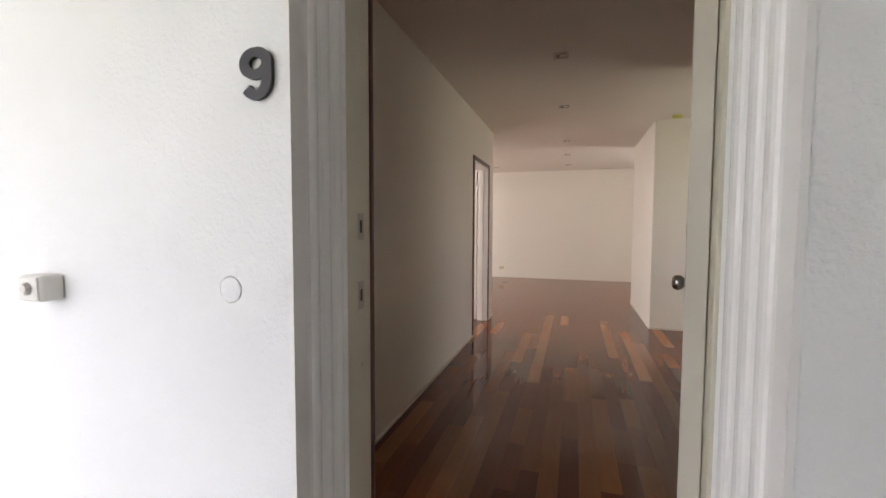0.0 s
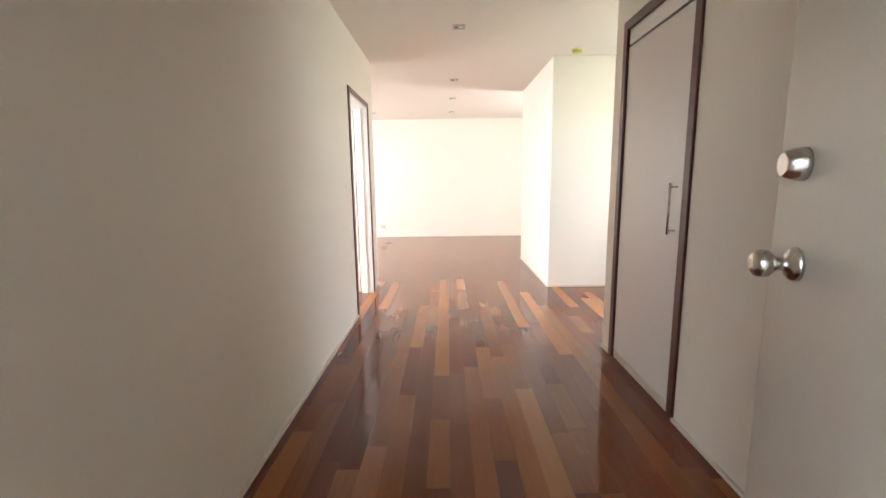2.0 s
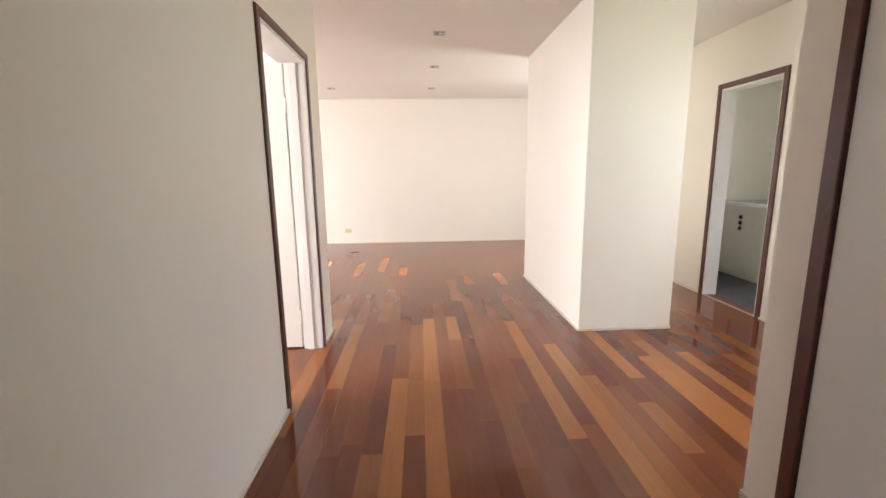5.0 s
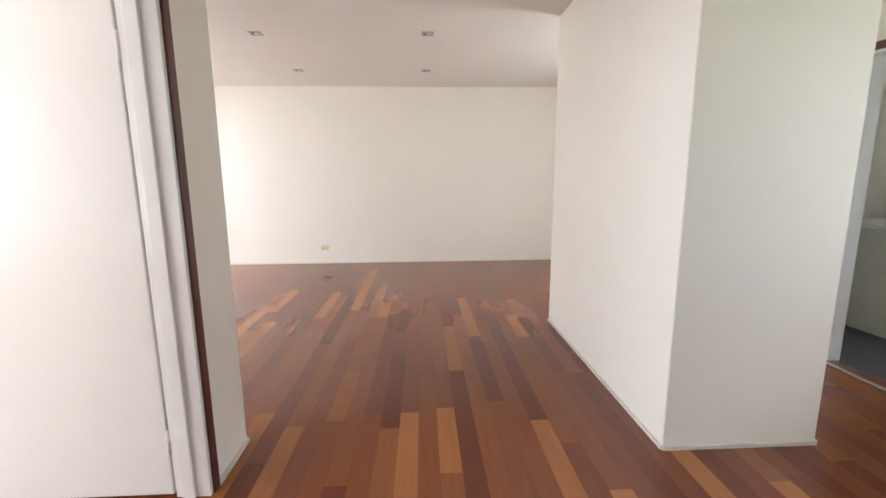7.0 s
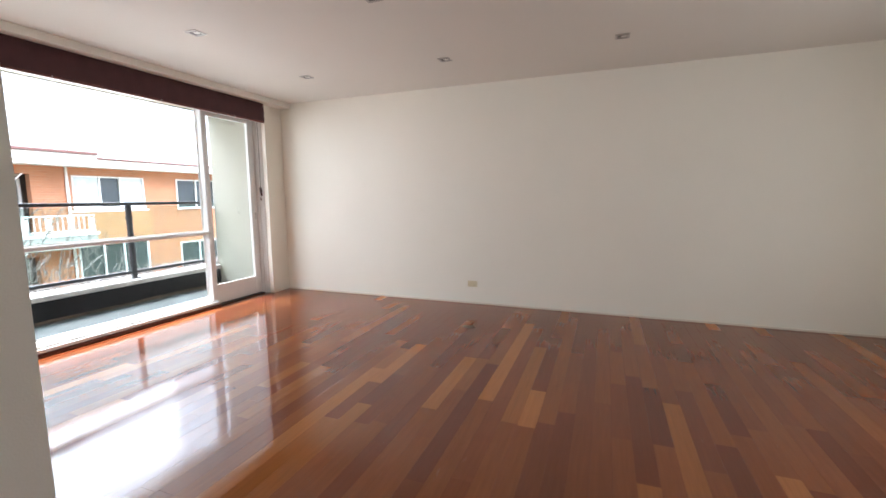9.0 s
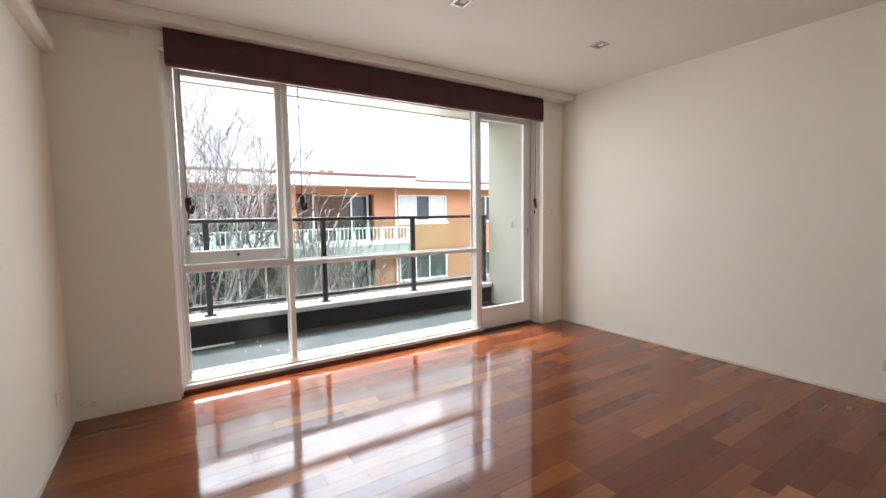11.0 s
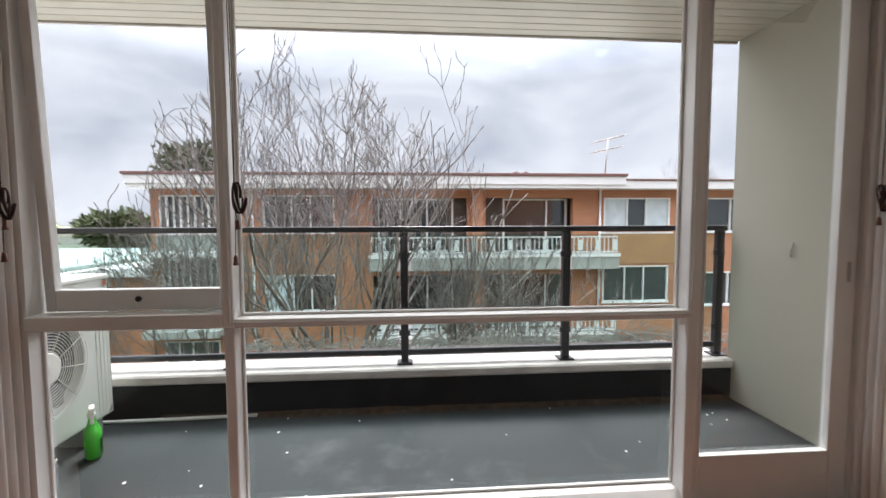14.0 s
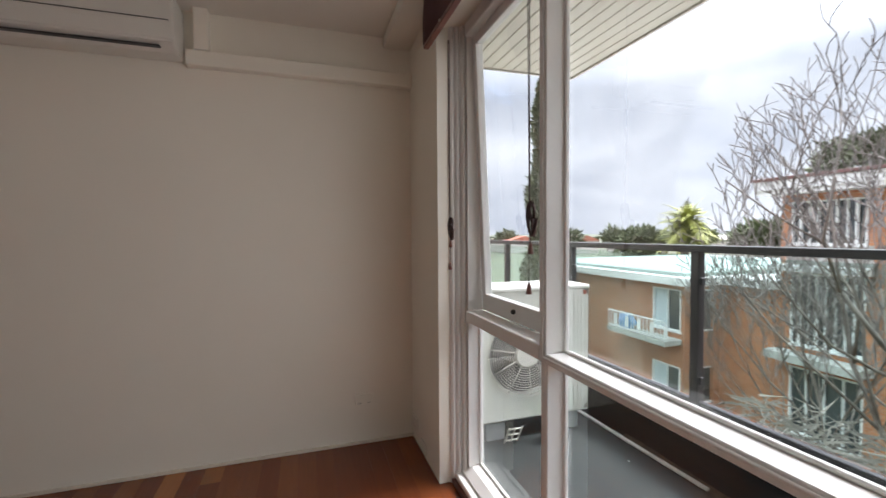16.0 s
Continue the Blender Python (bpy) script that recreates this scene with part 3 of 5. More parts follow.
kn = part("knob", lathe([(0.033, 0.0), (0.033, 0.006), (0.028, 0.012), (0.014, 0.016), (0.012, 0.032), (0.018, 0.038), (0.0255, 0.047), (0.0275, 0.058), (0.025, 0.068), (0.018, 0.074), (0.010, 0.076)], face(0.712, 1.088)), M["chrome"], leaf, "brushed steel door knob")
part("deadbolt", lathe([(0.032, 0.0), (0.031, 0.008), (0.026, 0.030), (0.022, 0.034), (0.021, 0.036)], face(0.724, 1.277)), M["chrome"], leaf, "brushed steel deadbolt cylinder")
part("peephole", lathe([(0.009, 0.0), (0.009, 0.004), (0.005, 0.005)], face(0.41, 1.465), 14), M["chrome"], leaf)
part("latch_plate", leaf_box([(0.009, 0.033, LW - 0.0005, LW + 0.0012, 1.04, 1.15)]), M["chrome"], leaf)
# house number, doorbell switch box, filled mark
def figure_nine(cx, cz, w, h, stroke, y0, y1):
    """A heavy figure nine: one stroke that runs up from the tail and closes round the bowl."""
    a, b = w / 2 - stroke / 2, h * 0.30 - stroke * 0.40
    bz = cz + h / 2 - h * 0.30
    line = []
    for k in range(9):
        t = math.radians(215 + 145 * k / 8)
        line.append((cx + a * math.cos(t), cz - h / 2 + stroke * 0.42 + (h * 0.34) * (1 + math.sin(t)) * 0.92))
    for k in range(1, 33):
        t = math.tau * k / 32
        line.append((cx + a * math.cos(t), bz + b * math.sin(t)))
    bm = bmesh.new()
    rings = []
    for k, (x, z) in enumerate(line):
        p, q = line[max(k - 1, 0)], line[min(k + 1, len(line) - 1)]
        dx, dz = q[0] - p[0], q[1] - p[1]
        n = math.hypot(dx, dz)
        u, v = -dz / n, dx / n
        s_ = stroke / 2 * (0.80 + 0.20 * abs(u))
        sink = 0.0006 * k / len(line)
        rings.append([bm.verts.new((x + u * s_, y0 + sink, z + v * s_)), bm.verts.new((x - u * s_, y0 + sink, z - v * s_)), bm.verts.new((x - u * s_, y1, z - v * s_)), bm.verts.new((x + u * s_, y1, z + v * s_))])
    for r0, r1 in zip(rings, rings[1:]):
        for c in range(4):
            bm.faces.new((r0[c], r0[(c + 1) % 4], r1[(c + 1) % 4], r1[c]))
    bm.faces.new(rings[0])
    bm.faces.new(rings[-1][::-1])
    return bm


bm = figure_nine(-0.3770, 1.600, 0.080, 0.106, 0.0245, -1.671, -1.661)
solid("house_number", bm, M["black"], "bold black figure nine fixed on the white rendered wall", "house number")

bell = thing("key_switch", (-1.04, -1.67, 1.10), "white plastic key switch box on the rendered wall", "switch box")
part("box", boxes([(-1.060, -0.985, -1.715, -1.661, 1.100, 1.166)], 0.008, segments=2), M["plastic"], bell)
part("face_plate", boxes([(-1.056, -0.989, -1.719, -1.715, 1.104, 1.162)], 0.003), M["plastic"], bell)
part("key_barrel", lathe([(0.016, 0), (0.016, 0.005), (0.010, 0.007), (0.010, 0.010)], pose(-1.022, -1.719, 1.133, 90, 0, 0), 16), M["metal_trim"], bell, "grey metal key barrel")
solid("wall_patch", lathe([(0.030, 0), (0.026, 0.0015), (0.010, 0.0022)], pose(-0.462, -1.6605, 1.150, 90, 0, 0), 18), M["render"], "round rough filler patch on the rendered wall", "filler patch")


# ---------------------------------------------------------------- doors with dark architraves
def architrave_x(d, x, side, y0, y1, z1, w, t=0.014):
    """Dark trim round a doorway in a wall of constant x; side is the way out of the wall."""
    a, b = sorted((x - side * 0.012, x + side * t))
    part("architrave", boxes([(a, b, y0 - w, y0 + 0.004, 0, z1 + w)], 0.003), M["trim"], d, "dark stained timber architrave")
    part("architrave", boxes([(a, b, y1 - 0.004, y1 + w, 0, z1 + w)], 0.003), M["trim"], d, "dark stained timber architrave")
    part("architrave", boxes([(a, b, y0 + 0.004, y1 - 0.004, z1 - 0.004, z1 + w)], 0.003), M["trim"], d, "dark stained timber architrave")


d2 = thing("door_2", (XL, 2.8, 0), "white bedroom door standing open behind a dark architrave", "door", kind="structure")
architrave_x(d2, XL, 1, BD0, BD1, 2.045, 0.040)
for y0, y1, s in ((BD0, BD0 + 0.022, 1), (BD1 - 0.022, BD1, -1)):
    part("door_jamb", boxes([(XL - 0.135, XL + 0.004, y0, y1, 0, 2.045)], 0.002), M["gloss_white"], d2, "white enamelled jamb")
    a, b = (y1, y1 + 0.014) if s > 0 else (y0 - 0.014, y0)
    part("door_stop", boxes([(XL - 0.105, XL - 0.055, a, b, 0, 2.02)], 0.002), M["gloss_white"], d2)
part("door_head", boxes([(XL - 0.17, XL + 0.004, BD0 + 0.022, BD1 - 0.022, 2.02, 2.045)], 0.002), M["gloss_white"], d2)
lf = part("door_leaf", boxes([(-1.76, -1.003, 3.192, 3.229, 0.012, 2.02)], 0.003), M["door_white"], d2, "flush white door leaf")
for hz in (0.25, 1.75):
    part("hinge", tube([(-0.998, 3.190, hz - 0.05), (-0.998, 3.190, hz + 0.05)], 0.008, 10), M["gloss_white"], d2, "painted-over hinge")
part("knob", lathe([(0.028, 0), (0.026, 0.008), (0.012, 0.014), (0.012, 0.03), (0.024, 0.04), (0.024, 0.055), (0.012, 0.06)], pose(-1.70, 3.192, 1.0, 90, 0, 0), 18), M["chrome"], lf)

d3 = thing("door_3", (XR, 0.98, 0), "tall white hall cupboard door in a dark frame, closed", "door", kind="structure")
architrave_x(d3, XR, -1, CL0, CL1, 2.185, 0.052)
part("door_leaf", boxes([(XR + 0.002, XR + 0.024, CL0 + 0.006, CL1 - 0.006, 0.06, 2.074)], 0.003), M["door_white"], d3, "flush white cupboard door")
part("top_panel", boxes([(XR + 0.002, XR + 0.024, CL0 + 0.006, CL1 - 0.006, 2.086, 2.180)], 0.003), M["door_white"], d3, "white panel above the cupboard door")
part("plinth", boxes([(XR + 0.004, XR + 0.030, CL0, CL1, 0, 0.055)], 0.002), M["bead"], d3)
hd = part("handle", tube([(XR - 0.034, 0.672, 0.965), (XR - 0.034, 0.672, 1.228)], 0.0065, 12), M["chrome"], d3, "slim brushed steel bar handle")
for hz in (0.985, 1.208):
    part("handle_post", tube([(XR - 0.034, 0.672, hz), (XR + 0.003, 0.672, hz)], 0.005, 10), M["chrome"], hd)

d4 = thing("door_4", (XE, 3.92, 0), "open laundry doorway with a dark architrave and white jambs", "doorway", kind="structure")
architrave_x(d4, XE, -1, LD0, LD1, 2.045, 0.045)
for y0, y1 in ((LD0, LD0 + 0.022), (LD1 - 0.022, LD1)):
    part("door_jamb", boxes([(XE - 0.004, XE + 0.135, y0, y1, 0, 2.045)], 0.002), M["gloss_white"], d4)
part("door_head", boxes([(XE - 0.004, XE + 0.135, LD0 + 0.022, LD1 - 0.022, 2.022, 2.045)], 0.002), M["gloss_white"], d4)
part("threshold_strip", boxes([(XE - 0.01, XE + 0.02, LD0 + 0.022, LD1 - 0.022, 0.0, 0.006)], 0.002), M["metal_trim"], d4, "thin metal threshold strip")

# laundry
cab = thing("laundry_cabinet", (3.95, 4.85, 0), "cream laminate laundry cabinet with a white benchtop", "cabinet")
part("body", boxes([(3.70, 4.345, 4.43, 5.295, 0.0, 0.855)], 0.003), M["laminate"], cab)
part("benchtop", boxes([(3.67, 4.345, 4.39, 5.295, 0.858, 0.898)], 0.006, segments=2), M["tile"], cab)
for kz in (0.59, 0.657, 0.724):
    part("outlet_socket", lathe([(0.026, 0), (0.024, 0.008), (0.012, 0.010)], pose(3.70, 4.975, kz, 0, -90, 0), 16), M["black"], cab, "round dark hose outlet")
for k in range(6):
    for j in range(2):
        y = 5.295 - 0.15 * (k + 1)
        t0 = boxes([(4.338, 4.349, y + 0.0015, y + 0.1485, 0.90 + j * 0.195, 1.0935 + j * 0.195)], 0.001)
        part("tile", t0, M["tile"], cab)
tp = thing("tap", (4.30, 4.62, 1.06), "chrome laundry tap on the splashback", "tap")
part("spout", tube([(4.34, 4.60, 1.075), (4.25, 4.60, 1.085), (4.19, 4.60, 1.075), (4.18, 4.60, 1.045)], 0.011, 12), M["chrome"], tp)
part("handle", lathe([(0.012, 0), (0.012, 0.03), (0.024, 0.034), (0.024, 0.05), (0.014, 0.056)], pose(4.338, 4.60, 1.075, 0, -90, 0), 16), M["chrome"], tp)


# ---------------------------------------------------------------- ceiling fittings
def downlight():
    d = thing("downlight", (0, 0, 0), "small square satin recessed ceiling downlight, switched off", "downlight", "recessed downlights")
    part("trim", boxes([(-0.055, 0.055, -0.055, -0.036, -0.006, 0), (-0.055, 0.055, 0.036, 0.055, -0.006, 0), (-0.055, -0.036, -0.036, 0.036, -0.006, 0), (0.036, 0.055, -0.036, 0.036, -0.006, 0)], 0.0015), M["metal_trim"], d)
    part("recess", boxes([(-0.036, 0.036, -0.036, 0.036, -0.0025, -0.0005)]), M["lamp_dark"], d)
    part("lamp", lathe([(0.024, -0.0045), (0.020, -0.006), (0.008, -0.004)], pose(0.012, 0, 0), 16), M["plastic"], d)
    return d


dl = downlight()
places = [(0.12, 2.44), (0.13, 1.00), (0.11, 4.41), (0.106, 5.70), (0.105, 7.07), (-1.434, 5.73), (-1.434, 7.07), (-3.0, 5.73), (-3.0, 7.05)]
for k, (x, y) in enumerate(places):
    if k == 0:
        dl.location = (x, y, H)
    else:
        copy_thing(dl, pose(x, y, H))

sm = thing("smoke_alarm", (1.36, 3.14, H), "round white smoke alarm under a yellow dust cover on the ceiling", "smoke alarm")
part("base", lathe([(0.060, 0), (0.060, -0.012), (0.052, -0.016)], pose(1.36, 3.14, H), 24), M["plastic"], sm)
part("cover", lathe([(0.054, -0.016), (0.052, -0.034), (0.040, -0.042), (0.010, -0.043)], pose(1.36, 3.14, H), 24), M["yellow"], sm, "yellow plastic cover")


# ---------------------------------------------------------------- living room fittings
setting("pelmet", boxes([(XW, -4.05, YS, YN, 2.508, H)], 0.004), M["ceiling"], "boxed cream pelmet under the ceiling along the window wall")


def outlet(name, at, normal, w, h, mat, label, cat, holes):
    """A wall plate in the plane across the normal axis (+y, -y or +x)."""
    x, y, z = at
    o = thing(name, at, label, cat)
    turn = {"-y": 180, "+y": 0, "+x": -90}[normal]
    m = pose(x, y, z, 0, 0, turn)
    part("plate", boxes([(-w / 2, w / 2, 0, 0.011, -h / 2, h / 2)], 0.003, m, 2), mat, o)
    for hx in holes:
        part("rocker", boxes([(hx - 0.009, hx + 0.009, 0.011, 0.014, -0.008, 0.014)], 0.002, m), mat, o)
        part("slot", boxes([(hx - 0.008, hx - 0.005, 0.0108, 0.0114, -0.026, -0.016), (hx + 0.005, hx + 0.008, 0.0108, 0.0114, -0.026, -0.016)], 0, m), M["black"], o)
    return o


outlet("power_outlet", (-1.450, YN, 0.245), "-y", 0.116, 0.072, M["ivory"], "cream double power outlet low on the blank wall", "outlet", (-0.03, 0.03))
outlet("light_switch", (XW, 7.866, 1.288), "+x", 0.072, 0.072, M["wall"], "painted-over switch plate beside the balcony door", "switch", ())
outlet("power_outlet", (XW, 3.640, 0.127), "+x", 0.116, 0.072, M["wall"], "painted-over double outlet low in the corner", "outlet", (-0.03, 0.03))
outlet("cable_plate", (XW, 3.842, 0.060), "+x", 0.110, 0.060, M["wall"], "painted-over cable plate above the floor", "outlet", ())
outlet("power_outlet", (-3.90, YS, 0.285), "+y", 0.116, 0.072, M["wall"], "white double outlet on the wall near the corner", "outlet", (-0.03, 0.03))


def wall_vent(y0, y1, z0, z1):
    v = thing("wall_vent", (XW, (y0 + y1) / 2, z0), "painted plaster louvre vent high on the window wall", "vent", "wall vents")
    part("backing", boxes([(XW, XW + 0.004, y0, y1, z0, z1)]), M["wall"], v)
    n = 5
    for k in range(n):
        z = z0 + (k + 0.5) * (z1 - z0) / n
        part("slat", boxes([(XW + 0.003, XW + 0.012, y0 + 0.008, y1 - 0.008, z - 0.0045, z + 0.0045)], 0.002), M["wall"], v)


wall_vent(3.768, 3.998, 2.432, 2.503)
wall_vent(7.79, 8.00, 2.430, 2.503)

bm = bmesh.new()
rs = random.Random(6)
ring = [bm.verts.new((-1.21 + (0.062 + rs.uniform(-0.014, 0.014)) * math.cos(math.tau * k / 22), 7.10 + (0.050 + rs.uniform(-0.012, 0.012)) * math.sin(math.tau * k / 22), 0.0012)) for k in range(22)]
bm.faces.new(ring)
bmesh.ops.extrude_face_region(bm, geom=list(bm.faces))
for v in bm.verts[:22]:
    v.co.z = 0.0002
solid("floor_stain", bm, M["stain"], "dull grey-green stain on the polished boards", "stain")

# split air conditioner with its duct cover
ac = thing("wall_air_conditioner", (-2.45, YS, 2.3), "white split air conditioner high on the south wall", "air conditioner")
AC0, AC1 = -2.945, -2.05
bm = bmesh.new()
add_profile(bm, [(YS + 0.001, 2.285), (YS + 0.13, 2.285), (YS + 0.20, 2.325), (YS + 0.215, 2.40), (YS + 0.215, 2.53), (YS + 0.19, 2.555), (YS + 0.001, 2.555)], "x", AC0, AC1)
bmesh.ops.bevel(bm, geom=list(bm.edges), offset=0.008, segments=2, affect="EDGES")
part("casing", bm, M["plastic"], ac)
part("louvre", boxes([(AC0 + 0.07, AC1 - 0.05, YS + 0.135, YS + 0.185, 2.297, 2.303)], 0.002, Matrix.Identity(4)), M["black"], ac, "dark air outlet slot")
part("seam", boxes([(AC0 + 0.02, AC1 - 0.02, YS + 0.2145, YS + 0.2165, 2.415, 2.420)]), M["black"], ac)
dc = thing("duct_cover", (-3.6, YS, 2.26), "white plastic pipe cover running along the wall to the corner", "duct cover")
part("cover", boxes([(XW + 0.002, -2.96, YS + 0.0005, YS + 0.062, 2.262, 2.345)], 0.006, segments=2), M["wall"], dc)
part("riser", boxes([(-3.075, -3.000, YS + 0.0005, YS + 0.066, 2.347, 2.575)], 0.006, segments=2), M["wall"], dc)
part("end_cap", boxes([(XW + 0.002, XW + 0.03, YS + 0.0005, YS + 0.066, 2.258, 2.349)], 0.004), M["wall"], dc)


# ---------------------------------------------------------------- balcony window and door
w1 = thing("window_1", (-4.37, 5.5, 0), "white painted timber balcony window with an awning sash and fixed panes", "window", kind="structure")
FX0, FX1 = -4.44, -4.345      # frame depth
part("window_sill", boxes([(-4.43, -4.300, 4.142, 6.897, 0.030, 0.062)], 0.004), M["gloss_white"], w1, "white timber sill")
bm = bmesh.new()
add_profile(bm, [(-4.43, 0.060), (-4.335, 0.060), (-4.335, 0.075), (-4.375, 0.108), (-4.43, 0.112)], "y", 4.142, 6.858)
part("bottom_rail", bm, M["gloss_white"], w1)
part("floor_strip", boxes([(-4.43, -4.285, 4.142, 6.897, 0.0, 0.029)], 0.004), M["sill_dark"], w1, "red-brown timber strip below the sill")
# jamb mouldings at the south end
bm = bmesh.new()
prof = [(-4.282, 4.1425), (-4.282, 4.152)]
for xx, yy in ((-4.296, 4.156), (-4.322, 4.170), (-4.347, 4.188)):
    for a in range(6):
        ang = math.pi * a / 5
        prof.append((xx + 0.011 - 0.022 * a / 5, yy + 0.010 * math.sin(ang)))
prof += [(-4.36, 4.215), (-4.445, 4.215), (-4.445, 4.1425)]
add_profile(bm, prof, "z", 0.0, 2.40)
part("jamb_moulding", bm, M["gloss_white"], w1, "white stepped jamb moulding")
bm = bmesh.new()
prof = [(-4.282, 7.7025), (-4.282, 7.693)]
for xx, yy in ((-4.296, 7.689), (-4.322, 7.676), (-4.347, 7.660)):
    for a in range(6):
        ang = math.pi * a / 5
        prof.append((xx + 0.011 - 0.022 * a / 5, yy - 0.010 * math.sin(ang)))
prof += [(-4.36, 7.655), (-4.445, 7.655), (-4.445, 7.7025)]
add_profile(bm, prof, "z", 0.0, 2.40)
part("jamb_moulding", bm, M["gloss_white"], w1, "white stepped jamb moulding")
part("window_head", boxes([(FX0, FX1, 4.215, 7.655, 2.335, 2.399)], 0.004), M["gloss_white"], w1)
part("mullion", boxes([(FX0, -4.345, 4.938, 4.982, 0.878, 2.335)], 0.004), M["gloss_white"], w1)
part("mullion", boxes([(FX0, -4.352, 4.940, 4.980, 0.108, 0.878)], 0.004), M["gloss_white"], w1)
part("mullion", boxes([(FX0, -4.345, 6.848, 6.897, 0.0, 2.335)], 0.004), M["gloss_white"], w1)


def glazing(y0, y1, z0, z1):
    """Thin putty beads against the glass and a raised bead round the face of a fixed light."""
    g = 0.011
    part("glazing_bead", boxes([(-4.434, -4.418, y0, y0 + g, z0, z1), (-4.434, -4.418, y1 - g, y1, z0, z1), (-4.434, -4.418, y0 + g, y1 - g, z0, z0 + g), (-4.434, -4.418, y0 + g, y1 - g, z1 - g, z1)], 0.003), M["gloss_white"], w1)


glazing(4.982, 6.848, 0.912, 2.335)
glazing(4.980, 6.848, 0.112, 0.878)
glazing(4.215, 4.940, 0.112, 0.878)
F = 0.010
part("face_bead", boxes([(-4.3445, -4.337, 4.974 - F, 4.974, 0.905 - F, 2.335), (-4.3445, -4.337, 6.856, 6.856 + F, 0.905 - F, 2.335), (-4.3445, -4.337, 4.974, 6.856, 0.905 - F, 0.905)], 0.003), M["gloss_white"], w1, "raised bead round the fixed light")
tr = boxes([(FX0, -4.345, 4.982, 6.848, 0.878, 0.912)], 0.003)
part("transom", tr, M["gloss_white"], w1, "white transom rail")
part("transom", boxes([(FX0, -4.345, 4.215, 4.938, 0.878, 0.935)], 0.004), M["gloss_white"], w1, "white transom rail")


def pane(parent, name, y0, y1, z0, z1, x=-4.405, m=None, mat=GLASS):
    p = part(name, boxes([(x - 0.002, x + 0.002, y0, y1, z0, z1)], 0, m), mat, parent, "clear glass pane")
    p.visible_shadow = False
    return p


pane(w1, "pane", 4.215, 4.940, 0.110, 0.878, -4.437)
pane(w1, "pane", 4.980, 6.848, 0.110, 0.878, -4.437)
pane(w1, "pane", 4.982, 6.848, 0.912, 2.335, -4.437)
# awning sash, hinged at the head and a little open
SASH = pose(-4.385, 0, 2.333, 0, 2.2, 0) @ pose(4.385, 0, -2.333)
sash = part("awning_sash", boxes([(-4.425, -4.385, 4.222, 4.262, 0.936, 2.330), (-4.425, -4.385, 4.895, 4.935, 0.936, 2.330), (-4.425, -4.385, 4.262, 4.895, 2.285, 2.330), (-4.425, -4.385, 4.262, 4.895, 0.936, 1.022)], 0.003, SASH), M["gloss_white"], w1, "white awning sash held ajar")
pane(sash, "sash_pane", 4.262, 4.895, 1.022, 2.285, -4.405, SASH)
part("sash_knob", lathe([(0.010, 0), (0.012, 0.008), (0.008, 0.016)], SASH @ pose(-4.385, 4.58, 0.985, 0, 90, 0), 12), M["black"], sash, "small black sash knob")
part("stay", boxes([(-4.372, -4.366, 4.80, 4.965, 0.898, 0.904)], 0.001), M["plastic"], w1, "thin white window stay")

d5 = thing("door_5", (-4.39, 7.3, 0), "white glazed balcony door, closed", "glass door", kind="structure")
part("stile", boxes([(-4.425, -4.375, 6.900, 6.932, 0.018, 2.325)], 0.004), M["gloss_white"], d5)
part("stile", boxes([(-4.425, -4.375, 7.560, 7.650, 0.018, 2.325)], 0.004), M["gloss_white"], d5)
part("rail", boxes([(-4.425, -4.375, 6.932, 7.560, 0.018, 0.240)], 0.004), M["gloss_white"], d5)
part("rail", boxes([(-4.425, -4.375, 6.932, 7.560, 2.265, 2.325)], 0.004), M["gloss_white"], d5)
pane(d5, "pane", 6.932, 7.560, 0.240, 2.265, -4.400)
part("glazing_bead", boxes([(-4.398, -4.372, 7.548, 7.562, 0.238, 2.267), (-4.398, -4.372, 6.930, 6.940, 0.238, 2.267), (-4.398, -4.372, 6.940, 7.548, 0.238, 0.252)], 0.002), M["gloss_white"], d5)
part("door_sill", boxes([(-4.44, -4.330, 6.900, 7.655, 0.0, 0.014)], 0.003), M["black"], d5, "dark metal door sill")
part("pull", boxes([(-4.374, -4.366, 7.60, 7.612, 1.02, 1.11)], 0.002), M["metal_trim"], d5)

# folded roman blind
bl = thing("roman_blind", (-4.16, 5.9, 2.28), "dark burgundy roman blind drawn up in folds over the balcony window", "blind")
nseg = 60
for k in range(5):
    bm = bmesh.new()
    z1 = 2.506 - k * 0.006
    z0 = 2.275 + k * 0.012
    xo = -4.142 - k * 0.012
    prof = [(xo - 0.008, z1), (xo - 0.004, z1), (xo + 0.004, (z0 + z1) / 2 + 0.02), (xo + 0.003, z0 + 0.012), (xo - 0.003, z0), (xo - 0.010, z0 + 0.010), (xo - 0.008, (z0 + z1) / 2)]
    rings = []
    for i in range(nseg + 1):
        y = 4.172 + (7.622 - 4.172) * i / nseg
        wob = 0.0022 * math.sin(i * 0.9 + k) + 0.0015 * math.sin(i * 2.3 + 2 * k)
        rings.append([bm.verts.new((u + wob, y, v + 0.003 * math.sin(i * 0.55 + k * 1.3) * (1 if v < 2.35 else 0))) for u, v in prof])
    for r0, r1 in zip(rings, rings[1:]):
        for a in range(len(prof)):
            f = bm.faces.new((r0[a], r0[(a + 1) % len(prof)], r1[(a + 1) % len(prof)], r1[a]))
            f.smooth = True
    bm.faces.new(rings[0][::-1])
    bm.faces.new(rings[-1])
    part("fold", bm, M["blind"], bl)
part("head_batten", boxes([(-4.218, -4.150, 4.172, 7.622, 2.478, 2.5075)], 0.002), M["blind"], bl)
part("hem_batten", boxes([(-4.168, -4.140, 4.176, 7.618, 2.262, 2.284)], 0.003), M["sill_dark"], bl, "thin timber hem batten")
